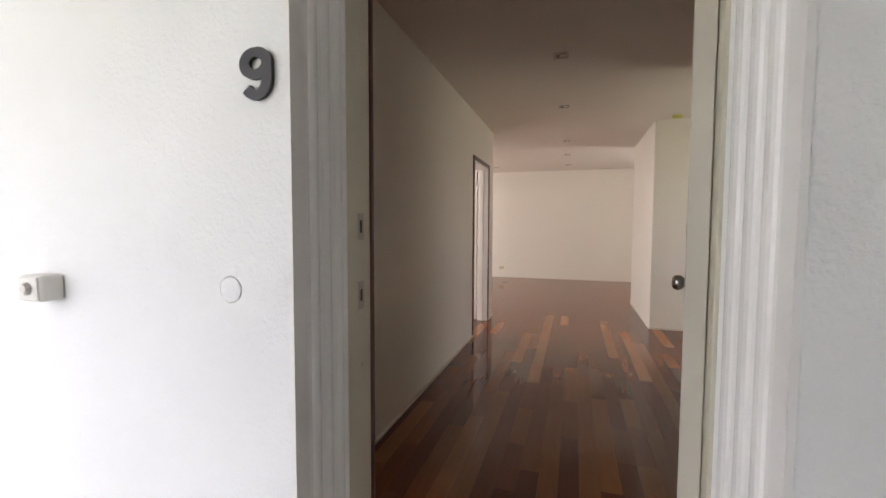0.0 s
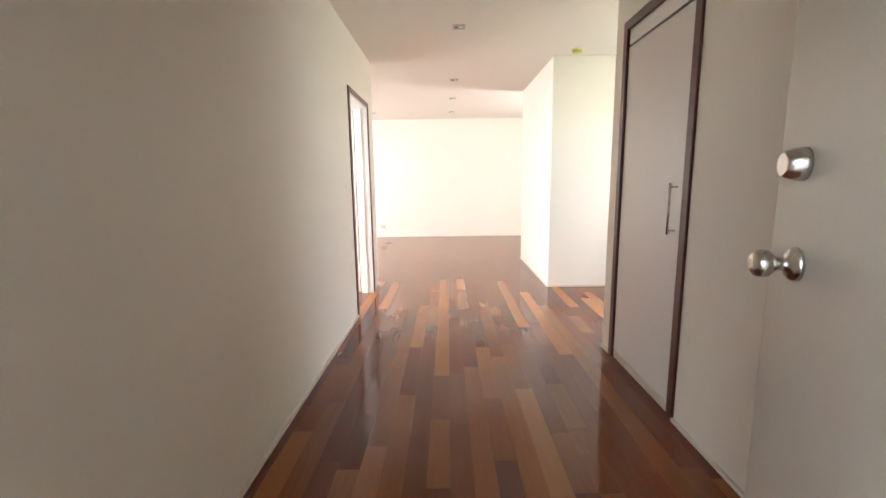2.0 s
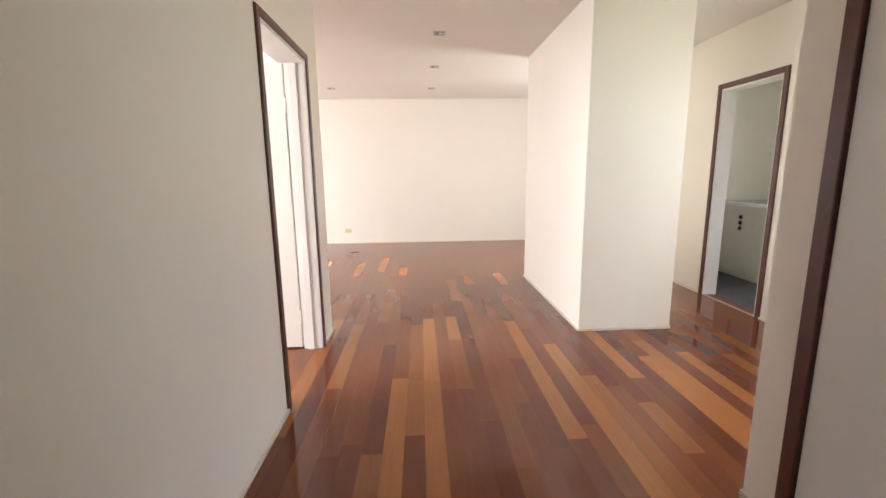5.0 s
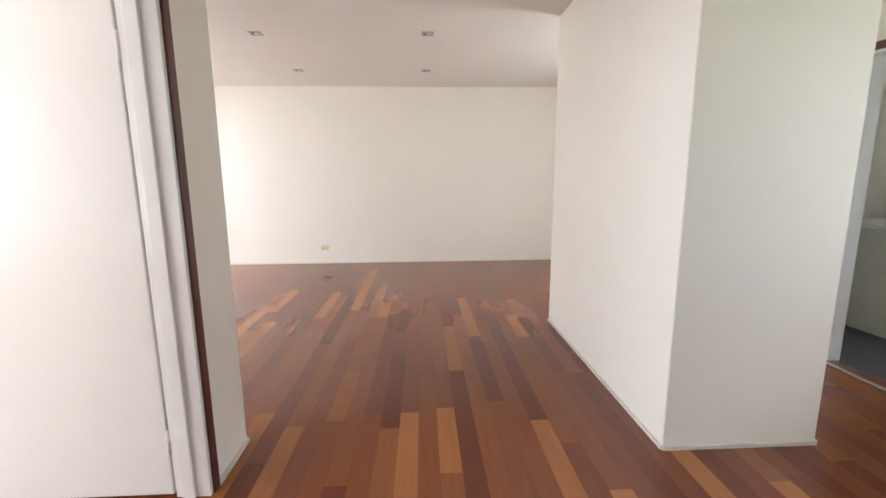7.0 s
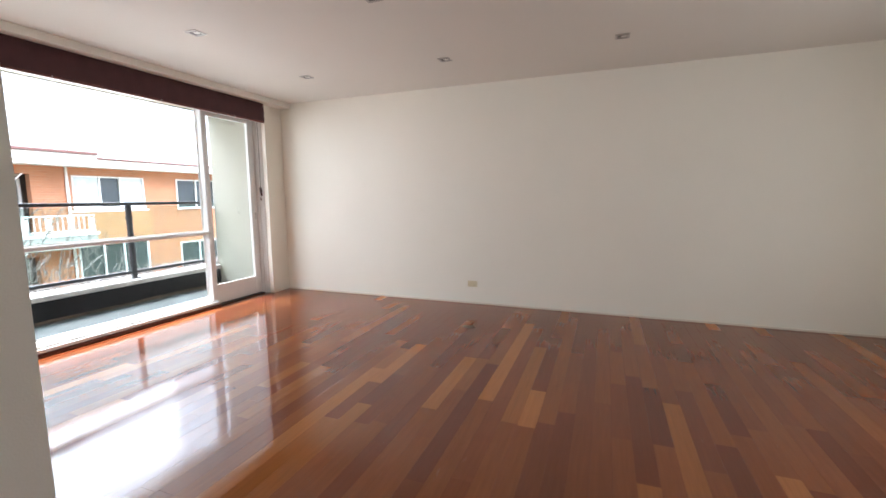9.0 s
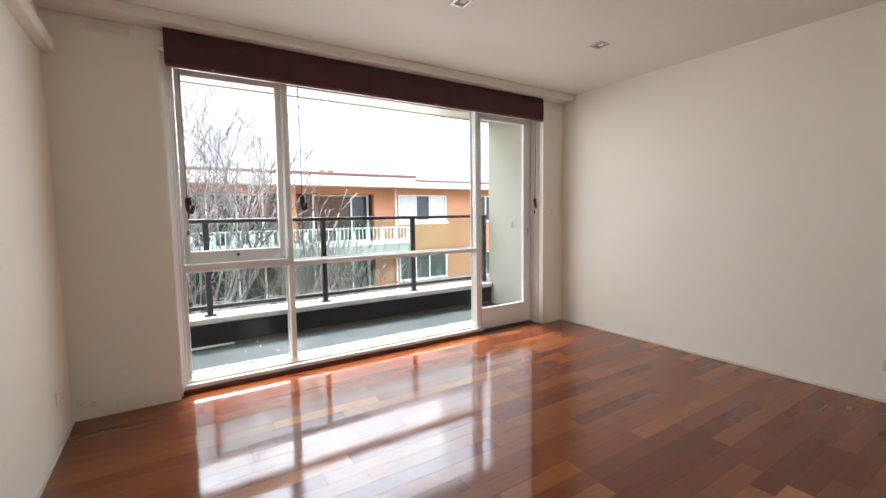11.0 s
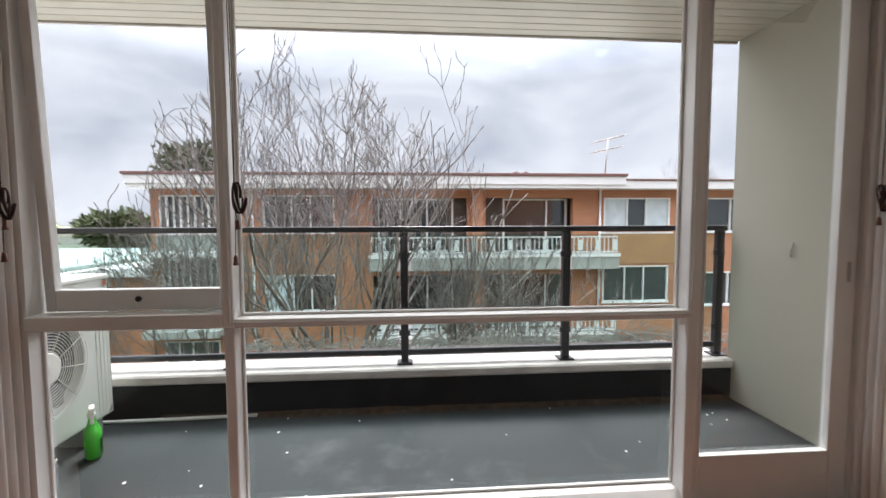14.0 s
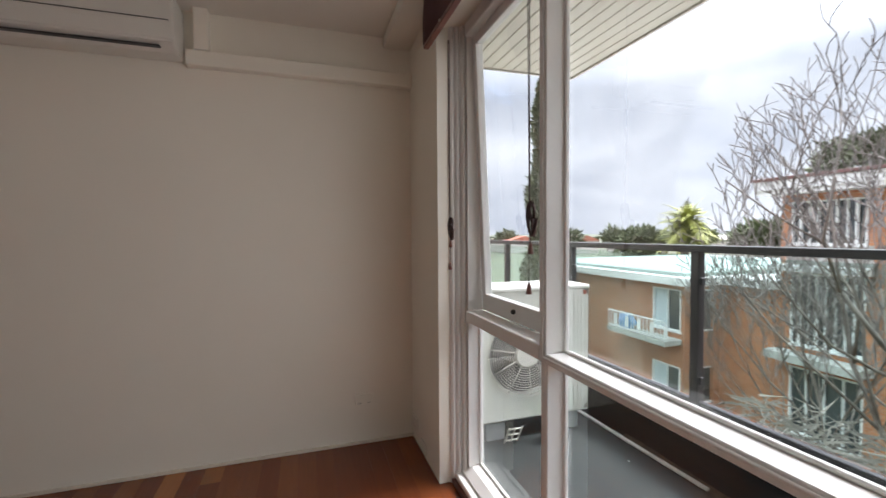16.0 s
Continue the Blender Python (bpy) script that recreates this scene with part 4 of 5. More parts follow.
for y in (4.45, 5.35, 6.25, 7.15):
    part("ring", lathe([(0.006, 0), (0.006, 0.004)], pose(-4.139, y, 2.275, 0, 90, 0), 10), M["metal_trim"], bl)


def cord(x, y, knot_z, drop, group="blind cords"):
    """A blind cord tied in a hank, with tassels below."""
    c = thing("blind_cord", (x, y, knot_z - drop), "dark brown blind cord tied in a hank with wooden tassels", "cord", group)
    r = random.Random(int(y * 1000))
    part("strand", tube([(x, y, 2.29), (x + 0.002, y + 0.004, (2.29 + knot_z) / 2), (x, y, knot_z)], 0.0016, 6), M["cord"], c)
    part("strand", tube([(x + 0.004, y - 0.006, 2.29), (x + 0.004, y - 0.002, (2.29 + knot_z) / 2), (x, y - 0.002, knot_z)], 0.0016, 6), M["cord"], c)
    bm = bmesh.new()
    for k in range(5):
        pts = []
        for a in range(15):
            ang = math.tau * a / 14
            pts.append((x + 0.006 * math.sin(ang * 2 + k) + 0.004 * (k % 3 - 1), y + 0.012 * math.cos(ang) + 0.006 * (k - 2) * 0.7 + 0.02 * (0.5 - 0.5 * math.cos(ang / 2)), knot_z - 0.045 + (0.052 + 0.006 * r.random()) * math.sin(ang)))
        add_tube(bm, pts, 0.0034, 6)
    part("hank", bm, M["cord"], c)
    for dz, dy in ((drop * 0.55, 0.006), (drop, -0.004)):
        part("strand", tube([(x, y, knot_z - 0.07), (x, y + dy, knot_z - dz + 0.025)], 0.0014, 6), M["cord"], c)
        part("tassel", lathe([(0.004, 0.036), (0.007, 0.026), (0.008, 0.012), (0.0105, 0.0)], pose(x, y + dy, knot_z - dz), 12), M["toggle"], c, "turned wooden tassel")


cord(-4.250, 4.253, 1.405, 0.250)
cord(-4.250, 5.040, 1.425, 0.290)
cord(-4.30, 7.655, 1.43, 0.16)


# ---------------------------------------------------------------- balcony
BZ = -0.02
setting("balcony_floor", boxes([(-5.60, OUT, 1.3, YN + 0.15, -0.30, BZ)]), M["membrane"], "grey painted membrane balcony floor with scuffs")
setting("balcony_parapet", boxes([(-5.80, -5.555, 1.3, 8.04, -0.55, 0.215)], 0.01), M["bitumen"], "low balcony upstand sealed with black bitumen")
setting("balcony_coping", boxes([(-5.835, -5.525, 1.3, 8.03, 0.217, 0.282)], 0.012), M["coping"], "pale weathered concrete coping")
setting("wall_balcony_north", boxes([(-5.60, OUT, 8.03, YN + 0.20, -0.3, 2.60)], 0.006), M["balcony_wall"], "sage grey rendered balcony side wall")
setting("wall_balcony_inner", boxes([(OUT - 0.004, OUT, 1.3, 4.13, BZ, 2.56)]), M["balcony_wall"])
setting("balcony_roof", boxes([(-5.62, OUT, 3.30, 8.25, 2.60, 3.12)]), M["fascia"], "white balcony roof edge")
sf = thing("balcony_soffit", (-5.0, 5.7, 2.57), "cream grooved lining boards under the balcony roof", "soffit", kind="structure")
nb = 13
for k in range(nb):
    x0 = -5.605 + k * (1.14 / nb)
    part("lining_board", boxes([(x0 + 0.003, x0 + 1.14 / nb - 0.003, 3.312, 8.03, 2.575, 2.598)], 0.003), M["soffit"], sf)
part("edge_trim", boxes([(-5.625, -5.605, 3.295, 8.03, 2.563, 2.60), (-5.605, OUT, 3.295, 3.312, 2.563, 2.60)], 0.002), M["metal_trim"], sf, "grey metal edge trim")
ol = thing("soffit_light", (-4.90, 5.75, 2.575), "round white bulkhead light under the balcony roof", "light")
part("bowl", lathe([(0.085, 0.0), (0.085, -0.012), (0.070, -0.045), (0.035, -0.06), (0.01, -0.062)], pose(-4.90, 5.75, 2.575), 24), M["plastic"], ol)
solid("wall_hook", tube([(-5.09, 8.03, 1.15), (-5.09, 8.016, 1.15), (-5.09, 8.012, 1.10), (-5.09, 8.018, 1.07)], 0.006, 8), M["metal_trim"], "small grey metal hook on the balcony side wall", "hook")

# glass railing
rl = thing("balcony_railing", (-5.66, 5.0, 0.28), "black powder-coated balcony railing with tinted glass panels", "railing")
RX = -5.660
posts = [2.08, 3.26, 4.44, 5.628, 6.805, 7.985]
part("top_rail", boxes([(RX - 0.032, RX + 0.032, 1.3, 8.025, 1.222, 1.262)], 0.006, segments=2), M["rail"], rl)
for y in posts:
    p = part("post", boxes([(RX - 0.025, RX + 0.025, y - 0.027, y + 0.027, 0.283, 1.222)], 0.004), M["rail"], rl)
    part("base_plate", boxes([(RX - 0.055, RX + 0.055, y - 0.055, y + 0.055, 0.281, 0.294)], 0.003), M["rail"], p)
    for s in (-1, 1):
        for cz in (0.50, 1.06):
            part("clamp", boxes([(RX - 0.014, RX + 0.014, y + s * 0.028 - 0.012, y + s * 0.028 + 0.012, cz - 0.02, cz + 0.02)], 0.003), M["rail"], p)
for a, b in zip([0.9] + posts, posts):
    a = max(a, 1.3)
    part("bottom_rail", boxes([(RX - 0.018, RX + 0.018, a + 0.027, b - 0.027, 0.345, 0.383)], 0.004), M["rail"], rl)
    g = part("glass_panel", boxes([(RX - 0.004, RX + 0.004, a + 0.05, b - 0.05, 0.40, 1.205)]), RAIL_GLASS, rl, "pale green tinted glass panel")
    g.visible_shadow = False

# outdoor unit
ou = thing("outdoor_unit", (-5.0, 3.62, BZ), "cream outdoor air conditioner unit standing on the balcony", "air conditioner")
ux0, ux1, uy0, uy1, uz0, uz1 = -5.425, -4.575, 3.455, 3.785, 0.105, 0.962
fcx, fcz, fr = -4.945, 0.535, 0.270
bm = bmesh.new()
# front sheet with a round opening
ring_o, ring_i = [], []
for k in range(48):
    a = math.tau * k / 48
    c, s_ = math.cos(a), math.sin(a)
    sc = min(((ux1 - fcx) if c > 0 else (fcx - ux0)) / max(abs(c), 1e-6), ((uz1 - fcz) if s_ > 0 else (fcz - uz0)) / max(abs(s_), 1e-6))
    ring_o.append(bm.verts.new((fcx + c * sc, uy1, fcz + s_ * sc)))
    ring_i.append(bm.verts.new((fcx + c * fr, uy1, fcz + s_ * fr)))
deep = [bm.verts.new((v.co.x, uy1 - 0.05, v.co.z)) for v in ring_i]
for k in range(48):
    j = (k + 1) % 48
    bm.faces.new((ring_o[k], ring_o[j], ring_i[j], ring_i[k]))
    bm.faces.new((ring_i[k], ring_i[j], deep[j], deep[k]))
for b in ((ux0, ux1, uy0, uy1 - 0.06, uz0, uz1), (ux0, ux0 + 0.004, uy1 - 0.06, uy1, uz0, uz1), (ux1 - 0.004, ux1, uy1 - 0.06, uy1, uz0, uz1), (ux0, ux1, uy1 - 0.06, uy1, uz1 - 0.006, uz1), (ux0, ux1, uy1 - 0.06, uy1, uz0, uz0 + 0.006)):
    add_box(bm, *b)
part("casing", bm, M["ac"], ou)
part("lid", boxes([(ux0 - 0.006, ux1 + 0.006, uy0 - 0.004, uy1 + 0.008, uz1 - 0.012, uz1 + 0.018)], 0.008, segments=2), M["ac"], ou)
part("void", lathe([(fr - 0.002, 0), (fr - 0.002, 0.002)], pose(fcx, uy1 - 0.054, fcz, -90, 0, 0), 40), M["ac_dark"], ou)
gr = bmesh.new()
for k in range(13):
    rr = 0.095 + k * (fr + 0.012 - 0.095) / 12
    pts = [(fcx + rr * math.cos(math.tau * a / 40), uy1 + 0.008, fcz + rr * math.sin(math.tau * a / 40)) for a in range(41)]
    add_tube(gr, pts, 0.0024, 5)
for k in range(10):
    a = math.tau * k / 10 + 0.2
    add_tube(gr, [(fcx + 0.08 * math.cos(a), uy1 + 0.010, fcz + 0.08 * math.sin(a)), (fcx + (fr + 0.014) * math.cos(a), uy1 + 0.006, fcz + (fr + 0.014) * math.sin(a))], 0.003, 5)
grille = part("fan_grille", gr, M["plastic"], ou, "round white wire fan guard")
part("hub_disc", lathe([(0.088, 0), (0.088, 0.006), (0.080, 0.010)], pose(fcx, uy1 + 0.006, fcz, -90, 0, 0), 32), M["plastic"], grille)
for k in range(3):
    a = math.tau * k / 3 + 0.4
    part("fan_blade", boxes([(0.03, 0.24, -0.09, 0.09, -0.003, 0.003)], 0.002, pose(fcx, uy1 - 0.03, fcz, 90, 0, 0) @ pose(0, 0, 0, 0, 0, math.degrees(a)) @ pose(0, 0, 0, 18, 0, 0)), M["ac_dark"], ou)
for gx in (-5.40, -5.37, -5.34, -5.31):
    part("panel_groove", boxes([(gx - 0.002, gx + 0.002, uy1, uy1 + 0.0025, uz0 + 0.04, uz1 - 0.05)]), M["ac"], ou)
part("badge", boxes([(-5.405, -5.375, uy1 + 0.008, uy1 + 0.0085, uz1 - 0.05, uz1 - 0.02)]), M["terracotta"], ou, "small red badge")
for fx in (-5.28, -4.72):
    part("foot", boxes([(fx - 0.07, fx + 0.07, uy0 + 0.01, uy1 - 0.01, BZ, uz0)], 0.006), M["block"], ou, "grey foam support block")
wr = thing("wire_bracket", (-4.80, 3.86, BZ), "small white wire bracket lying on the balcony floor", "bracket")
bm = bmesh.new()
for k in range(3):
    add_tube(bm, [(-4.85, 3.83 + 0.03 * k, BZ + 0.02 + 0.05 * k), (-4.76, 3.83 + 0.03 * k, BZ + 0.02 + 0.05 * k)], 0.004, 6)
for k in range(3):
    add_tube(bm, [(-4.85 + 0.045 * k, 3.82, BZ + 0.002), (-4.85 + 0.045 * k, 3.895, BZ + 0.13)], 0.004, 6)
part("wire", bm, M["plastic"], wr)

# spray bottle
sb = thing("spray_bottle", (-5.10, 3.89, BZ), "bright green spray bottle with a white trigger on the balcony floor", "bottle")
T0 = pose(-5.10, 3.89, BZ, 0, 0, 35) @ Matrix.Diagonal((1.15, 1.15, 1.18, 1))
bm = bmesh.new()
rings = []
for r, h, sq in ((0.040, 0.0, 0.6), (0.056, 0.01, 0.62), (0.057, 0.10, 0.62), (0.052, 0.135, 0.65), (0.026, 0.16, 0.8), (0.016, 0.18, 1.0), (0.015, 0.20, 1.0)):
    rings.append([bm.verts.new(T0 @ Vector((r * math.cos(math.tau * k / 20), r * sq * math.sin(math.tau * k / 20), h))) for k in range(20)])
for r0, r1 in zip(rings, rings[1:]):
    for k in range(20):
        f = bm.faces.new((r0[k], r0[(k + 1) % 20], r1[(k + 1) % 20], r1[k]))
        f.smooth = True
bm.faces.new(rings[0][::-1])
bm.faces.new(rings[-1])
body = part("body", bm, M["green"], sb)
part("label", boxes([(-0.038, 0.038, 0.0345, 0.0365, 0.03, 0.105)], 0.001, T0), M["label_dark"], body, "dark printed label")
part("collar", lathe([(0.018, 0.195), (0.018, 0.215), (0.012, 0.22)], T0, 16), M["plastic"], sb)
part("trigger_head", boxes([(-0.02, 0.045, -0.012, 0.012, 0.22, 0.25), (0.028, 0.036, -0.008, 0.008, 0.17, 0.225)], 0.004, T0), M["plastic"], sb, "white trigger head")

pp = thing("drain_pipe", (-5.52, 4.0, BZ), "thin white condensate pipe lying along the upstand", "pipe")
part("pipe", tube([(-5.53, 4.63, BZ + 0.013), (-5.515, 4.1, BZ + 0.013), (-5.505, 3.5, BZ + 0.013), (-5.505, 2.9, BZ + 0.013)], 0.012, 10), M["pvc"], pp)
rc = random.Random(15)
bm = bmesh.new()
rows_ = []
for k in range(151):
    y = 4.0 + 4.02 * k / 150
    w = 0.035 + 0.05 * abs(noise.noise(Vector((y * 2.1, 0, 0)))) + 0.02 * abs(noise.noise(Vector((y * 9, 3, 0))))
    rows_.append([bm.verts.new((-5.556, y, BZ + 0.001)), bm.verts.new((-5.556, y, BZ + 0.012 + w * 0.35)), bm.verts.new((-5.556 + w * 0.5, y, BZ + 0.008)), bm.verts.new((-5.556 + w, y, BZ + 0.001))])
for a_, b_ in zip(rows_, rows_[1:]):
    for q in range(3):
        bm.faces.new((a_[q], a_[q + 1], b_[q + 1], b_[q]))
solid("gutter_dirt", bm, M["dirt"], "brown dirt gathered along the black upstand", "dirt", kind="stuff")
rc = random.Random(5)
bm = bmesh.new()
for k in range(26):
    x, y = rc.uniform(-5.5, -4.55), rc.uniform(4.0, 7.9)
    s = rc.uniform(0.003, 0.009)
    add_box(bm, -s, s, -s * 0.7, s * 0.7, 0, 0.003, pose(x, y, BZ, 0, 0, rc.uniform(0, 180)))
solid("floor_debris", bm, M["plastic"], "pale paint flakes on the balcony floor", "debris", kind="stuff")


# ---------------------------------------------------------------- outside
GZ = -5.7
bm = bmesh.new()
bmesh.ops.create_grid(bm, x_segments=2, y_segments=2, size=2500, matrix=Matrix.Translation((0, 0, GZ)))
setting("ground", bm, M["ground"], "lawn and asphalt between the blocks of flats")


def far_window(parent, x, y0, y1, z0, z1, mullions=(), glass=None, bars=(), t=0.05, glasses=None):
    """Window set into a wall whose outer face is at x (facing +x): frame, sill and panes."""
    w = part("window", boxes([(x - 0.10, x + 0.02, y0, y0 + t, z0, z1), (x - 0.10, x + 0.02, y1 - t, y1, z0, z1), (x - 0.10, x + 0.02, y0 + t, y1 - t, z0, z0 + t), (x - 0.10, x + 0.02, y0 + t, y1 - t, z1 - t, z1)] + [(x - 0.09, x + 0.01, m - t * 0.45, m + t * 0.45, z0 + t, z1 - t) for m in mullions]), M["far_white"], parent, "white steel window frame")
    edges = [y0 + t, *mullions, y1 - t]
    for k, (a, b) in enumerate(zip(edges, edges[1:])):
        gm = (glasses[k] if glasses else None) or glass or M["far_glass"]
        part("pane", boxes([(x - 0.075, x - 0.065, a, b, z0 + t, z1 - t)]), gm, w)
    part("sill", boxes([(x - 0.10, x + 0.06, y0 - 0.03, y1 + 0.03, z0 - 0.05, z0)]), M["far_white"], w)
    for bx in bars:
        part("bar", boxes([(x - 0.05, x + 0.03, bx - 0.035, bx + 0.035, z0, z1)]), M["far_white"], w)
    return w


def balustrade(parent, x, y0, y1, z0, z1, step=0.16):
    r = part("balustrade", boxes([(x - 0.025, x + 0.025, y0, y1, z1 - 0.045, z1), (x - 0.02, x + 0.02, y0, y1, z0 + 0.04, z0 + 0.08)]), M["far_white"], parent, "white steel balustrade")
    n = int((y1 - y0) / step)
    rb = random.Random(int(x * 10 + z0 * 100))
    for k in range(n + 1):
        y = y0 + 0.02 + (y1 - y0 - 0.04) * k / n
        o = part("baluster", boxes([(x - 0.012, x + 0.012, y - 0.014, y + 0.014, z0, z1 - 0.04)]), M["far_white"], r)
        if k % 4 == 2:
            part("panel", boxes([(x - 0.008, x + 0.008, y + 0.02, y + step - 0.02, z0 + 0.12, z1 - 0.12)]), M["far_white"], r)
    return r


FX = -18.2
ab = thing("apartment_building", (FX, 8.0, GZ), "orange brick block of flats with white balconies and flat roof", "apartment building")
openings = []
floors = (0.0, -2.85)
for dz in floors:
    openings += [(-3.05, -1.15, (0.95 if dz == 0 else -2.2), (2.28 if dz == 0 else 0.05)), (0.45, 2.95, 0.95 + dz, 2.28 + dz), (12.95, 15.55, (1.0 if dz == 0 else -1.76), (2.2 if dz == 0 else -0.38)), (4.30, 7.75, 0.10 + dz, 2.20 + dz), (8.45, 11.75, 0.10 + dz, 2.20 + dz), (17.0, 20.0, 0.9 + dz, 2.2 + dz), (22.0, 25.0, 0.9 + dz, 2.2 + dz)]
openings += [(-3.05, -1.15, -5.0, -2.9), (0.45, 2.95, -4.6, -3.45), (4.30, 7.75, -5.5, -3.5), (8.45, 11.75, -5.5, -3.5), (12.95, 15.55, -4.6, -3.3)]
part("wall", boxes([(FX - 0.25, FX, a, b, c, d) for a, b, c, d in holed(-3.35, 30.0, GZ, 2.50, openings)]), M["brick"], ab, "orange brick wall")
# end, back and inner walls, in the painted shade colour
part("wall", boxes([(FX - 9, FX - 0.25, -3.35, -3.10, GZ, 2.50), (FX - 9, FX - 8.75, -3.1, 30, GZ, 2.5), (FX - 9, FX, 30.0, 30.25, GZ, 2.5), (FX - 0.9, FX - 0.8, -3.1, 30, GZ, 2.5)]), M["painted_shade"], ab)
rf = part("roof", boxes([(FX - 9.4, FX + 0.75, -3.75, 13.42, 2.62, 2.92)], 0.01), M["fascia"], ab, "white fascia of the flat roof")
part("roof", boxes([(FX - 9.4, FX + 0.55, 13.42, 30.6, 2.50, 2.80)], 0.01), M["fascia"], ab, "white fascia of the flat roof")
part("soffit", boxes([(FX - 9.0, FX + 0.70, -3.70, 13.40, 2.50, 2.62)]), M["fascia"], rf)
part("gutter", boxes([(FX - 9.4, FX + 0.80, -3.80, 13.47, 2.92, 3.02)], 0.01), M["gutter"], rf, "dark red gutter edge")
part("gutter", boxes([(FX - 9.4, FX + 0.60, 13.47, 30.6, 2.80, 2.86)], 0.01), M["gutter"], rf)
for cy in (9.95, 10.35):
    part("vent_pipe", lathe([(0.07, 0), (0.07, 0.32), (0.12, 0.34), (0.10, 0.42)], pose(FX - 1.5, cy, 2.92), 12), M["gutter"], rf, "small roof vent pipe")
# stairwell glazing
far_window(ab, FX, -3.05, -1.15, 0.95, 2.28, (-2.57, -2.1, -1.62), bars=(-2.8, -2.33, -1.86, -1.39))
far_window(ab, FX, -3.05, -1.15, -2.2, 0.05, (-2.57, -2.1, -1.62), bars=(-2.8, -2.33, -1.86, -1.39))
far_window(ab, FX, -3.05, -1.15, -5.0, -2.9, (-2.57, -2.1, -1.62))
part("canopy", boxes([(FX, FX + 0.6, -3.40, -0.9, 0.12, 0.32)], 0.01), M["fascia"], ab, "pale concrete hood")
part("canopy", boxes([(FX, FX + 0.7, -3.40, -0.9, -2.65, -2.40)], 0.01), M["concrete"], ab, "pale concrete hood")
part("spandrel", boxes([(FX, FX + 0.03, -3.20, -1.0, 0.33, 0.93)]), M["concrete"], ab)
cu, dg = M["curtain"], M["far_glass"]
for z0, z1 in ((0.95, 2.28), (-1.90, -0.57), (-4.6, -3.45)):
    far_window(ab, FX, 0.45, 2.95, z0, z1, (1.45, 2.1), glasses=(cu if z0 < 0 else dg, dg, dg))
far_window(ab, FX, 12.95, 15.55, 1.0, 2.2, (13.87, 14.61), glasses=(cu, dg, cu))
far_window(ab, FX, 12.95, 15.55, -1.76, -0.38, (13.82, 14.57))
far_window(ab, FX, 12.95, 15.55, -4.6, -3.3, (13.82, 14.57))
for dz in floors:
    for y in (17.0, 22.0):
        far_window(ab, FX, y, y + 3.0, 0.9 + dz, 2.2 + dz, (y + 1.0, y + 2.0))
part("lintel", boxes([(FX, FX + 0.02, 12.85, 15.70, 0.84, 0.92)]), M["fascia"], ab)
part("tan_panel", boxes([(FX, FX + 0.025, 13.30, 15.8, -0.30, 0.84)]), M["brick_tan"], ab, "tan brick spandrel")
for z0 in (0.15, -2.70, -5.5):
    z1 = z0 + 2.05
    far_window(ab, FX - 0.55, 9.20, 11.72, z0, z1, (10.91,), t=0.07)
    far_window(ab, FX - 0.55, 4.45, 7.3, z0, z1, (5.3, 6.3), t=0.07)
    # recess walls, their shade painted in as dark brown
    part("recess_wall", boxes([(FX - 0.80, FX - 0.55, a, b, z0 - 0.05, z1 + 0.1) for a, b in ((4.30, 4.45), (7.3, 7.75), (8.45, 9.20), (11.72, 11.75))]), M["painted_shade"], ab)
part("pier", boxes([(FX, FX + 0.28, 7.90, 8.30, GZ, 2.50)], 0.01), M["brick"], ab, "orange brick pier")
for y in (12.78, 0.1):
    part("downpipe", tube([(FX + 0.06, y, GZ), (FX + 0.06, y, 2.5)], 0.045, 8), M["far_white"], ab)
for z0 in (0.146, -2.70):
    b = part("balcony", boxes([(FX, FX + 0.80, 4.25, 13.2, z0 - 0.55, z0)], 0.015), M["concrete"], ab, "weathered concrete balcony slab")
    part("slab_edge", boxes([(FX + 0.80, FX + 0.83, 4.22, 13.23, z0 - 0.10, z0 + 0.02)]), M["fascia"], b)
    balustrade(ab, FX + 0.74, 4.3, 13.15, z0 + 0.02, z0 + 0.64)
an = thing("tv_antenna", (FX - 1.0, 13.0, 2.92), "thin grey television antenna on the flat roof", "antenna")
ax, ay = FX - 0.2, 13.05
part("mast", tube([(ax, ay, 2.8), (ax, ay + 0.1, 4.45)], 0.028, 6), M["metal_trim"], an)
for z, y0, y1, tlt in ((4.42, -0.45, 0.72, 0.14), (4.02, -0.55, 0.60, 0.12)):
    b = part("boom", tube([(ax, ay + y0, z - tlt), (ax, ay + y1, z + tlt)], 0.024, 6), M["metal_trim"], an)
    for k in range(7):
        f = k / 6
        y = ay + y0 + (y1 - y0) * f
        part("element", tube([(ax - 0.35, y, z - tlt + 2 * tlt * f), (ax + 0.35, y, z - tlt + 2 * tlt * f)], 0.012, 5), M["metal_trim"], b)

# lower wing with the pale green roof
wg = thing("brick_wing", (-20.0, -9.0, GZ), "two-storey orange brick wing with a pale green flat roof", "house")
WX, WY = -16.5, -5.45
part("wall", boxes([(WX - 0.25, WX, a, b, c, d) for a, b, c, d in holed(-15.0, WY, GZ, -0.55, [(-6.9, WY - 0.15, -2.3, -0.75), (-13.5, -11.5, -2.3, -1.0), (-6.9, WY - 0.15, -5.0, -3.6)])]), M["brick"], wg)
part("wall", boxes([(a, b, WY - 0.25, WY, c, d) for a, b, c, d in holed(-28.0, WX - 0.25, GZ, -0.55, [(-17.9, -16.9, -2.3, -0.75), (-17.9, -16.9, -5.0, -3.6)])]), M["brick"], wg)
part("wall", boxes([(FX - 9, FX - 0.02, WY, -3.35, GZ, -0.55)]), M["brick"], wg)
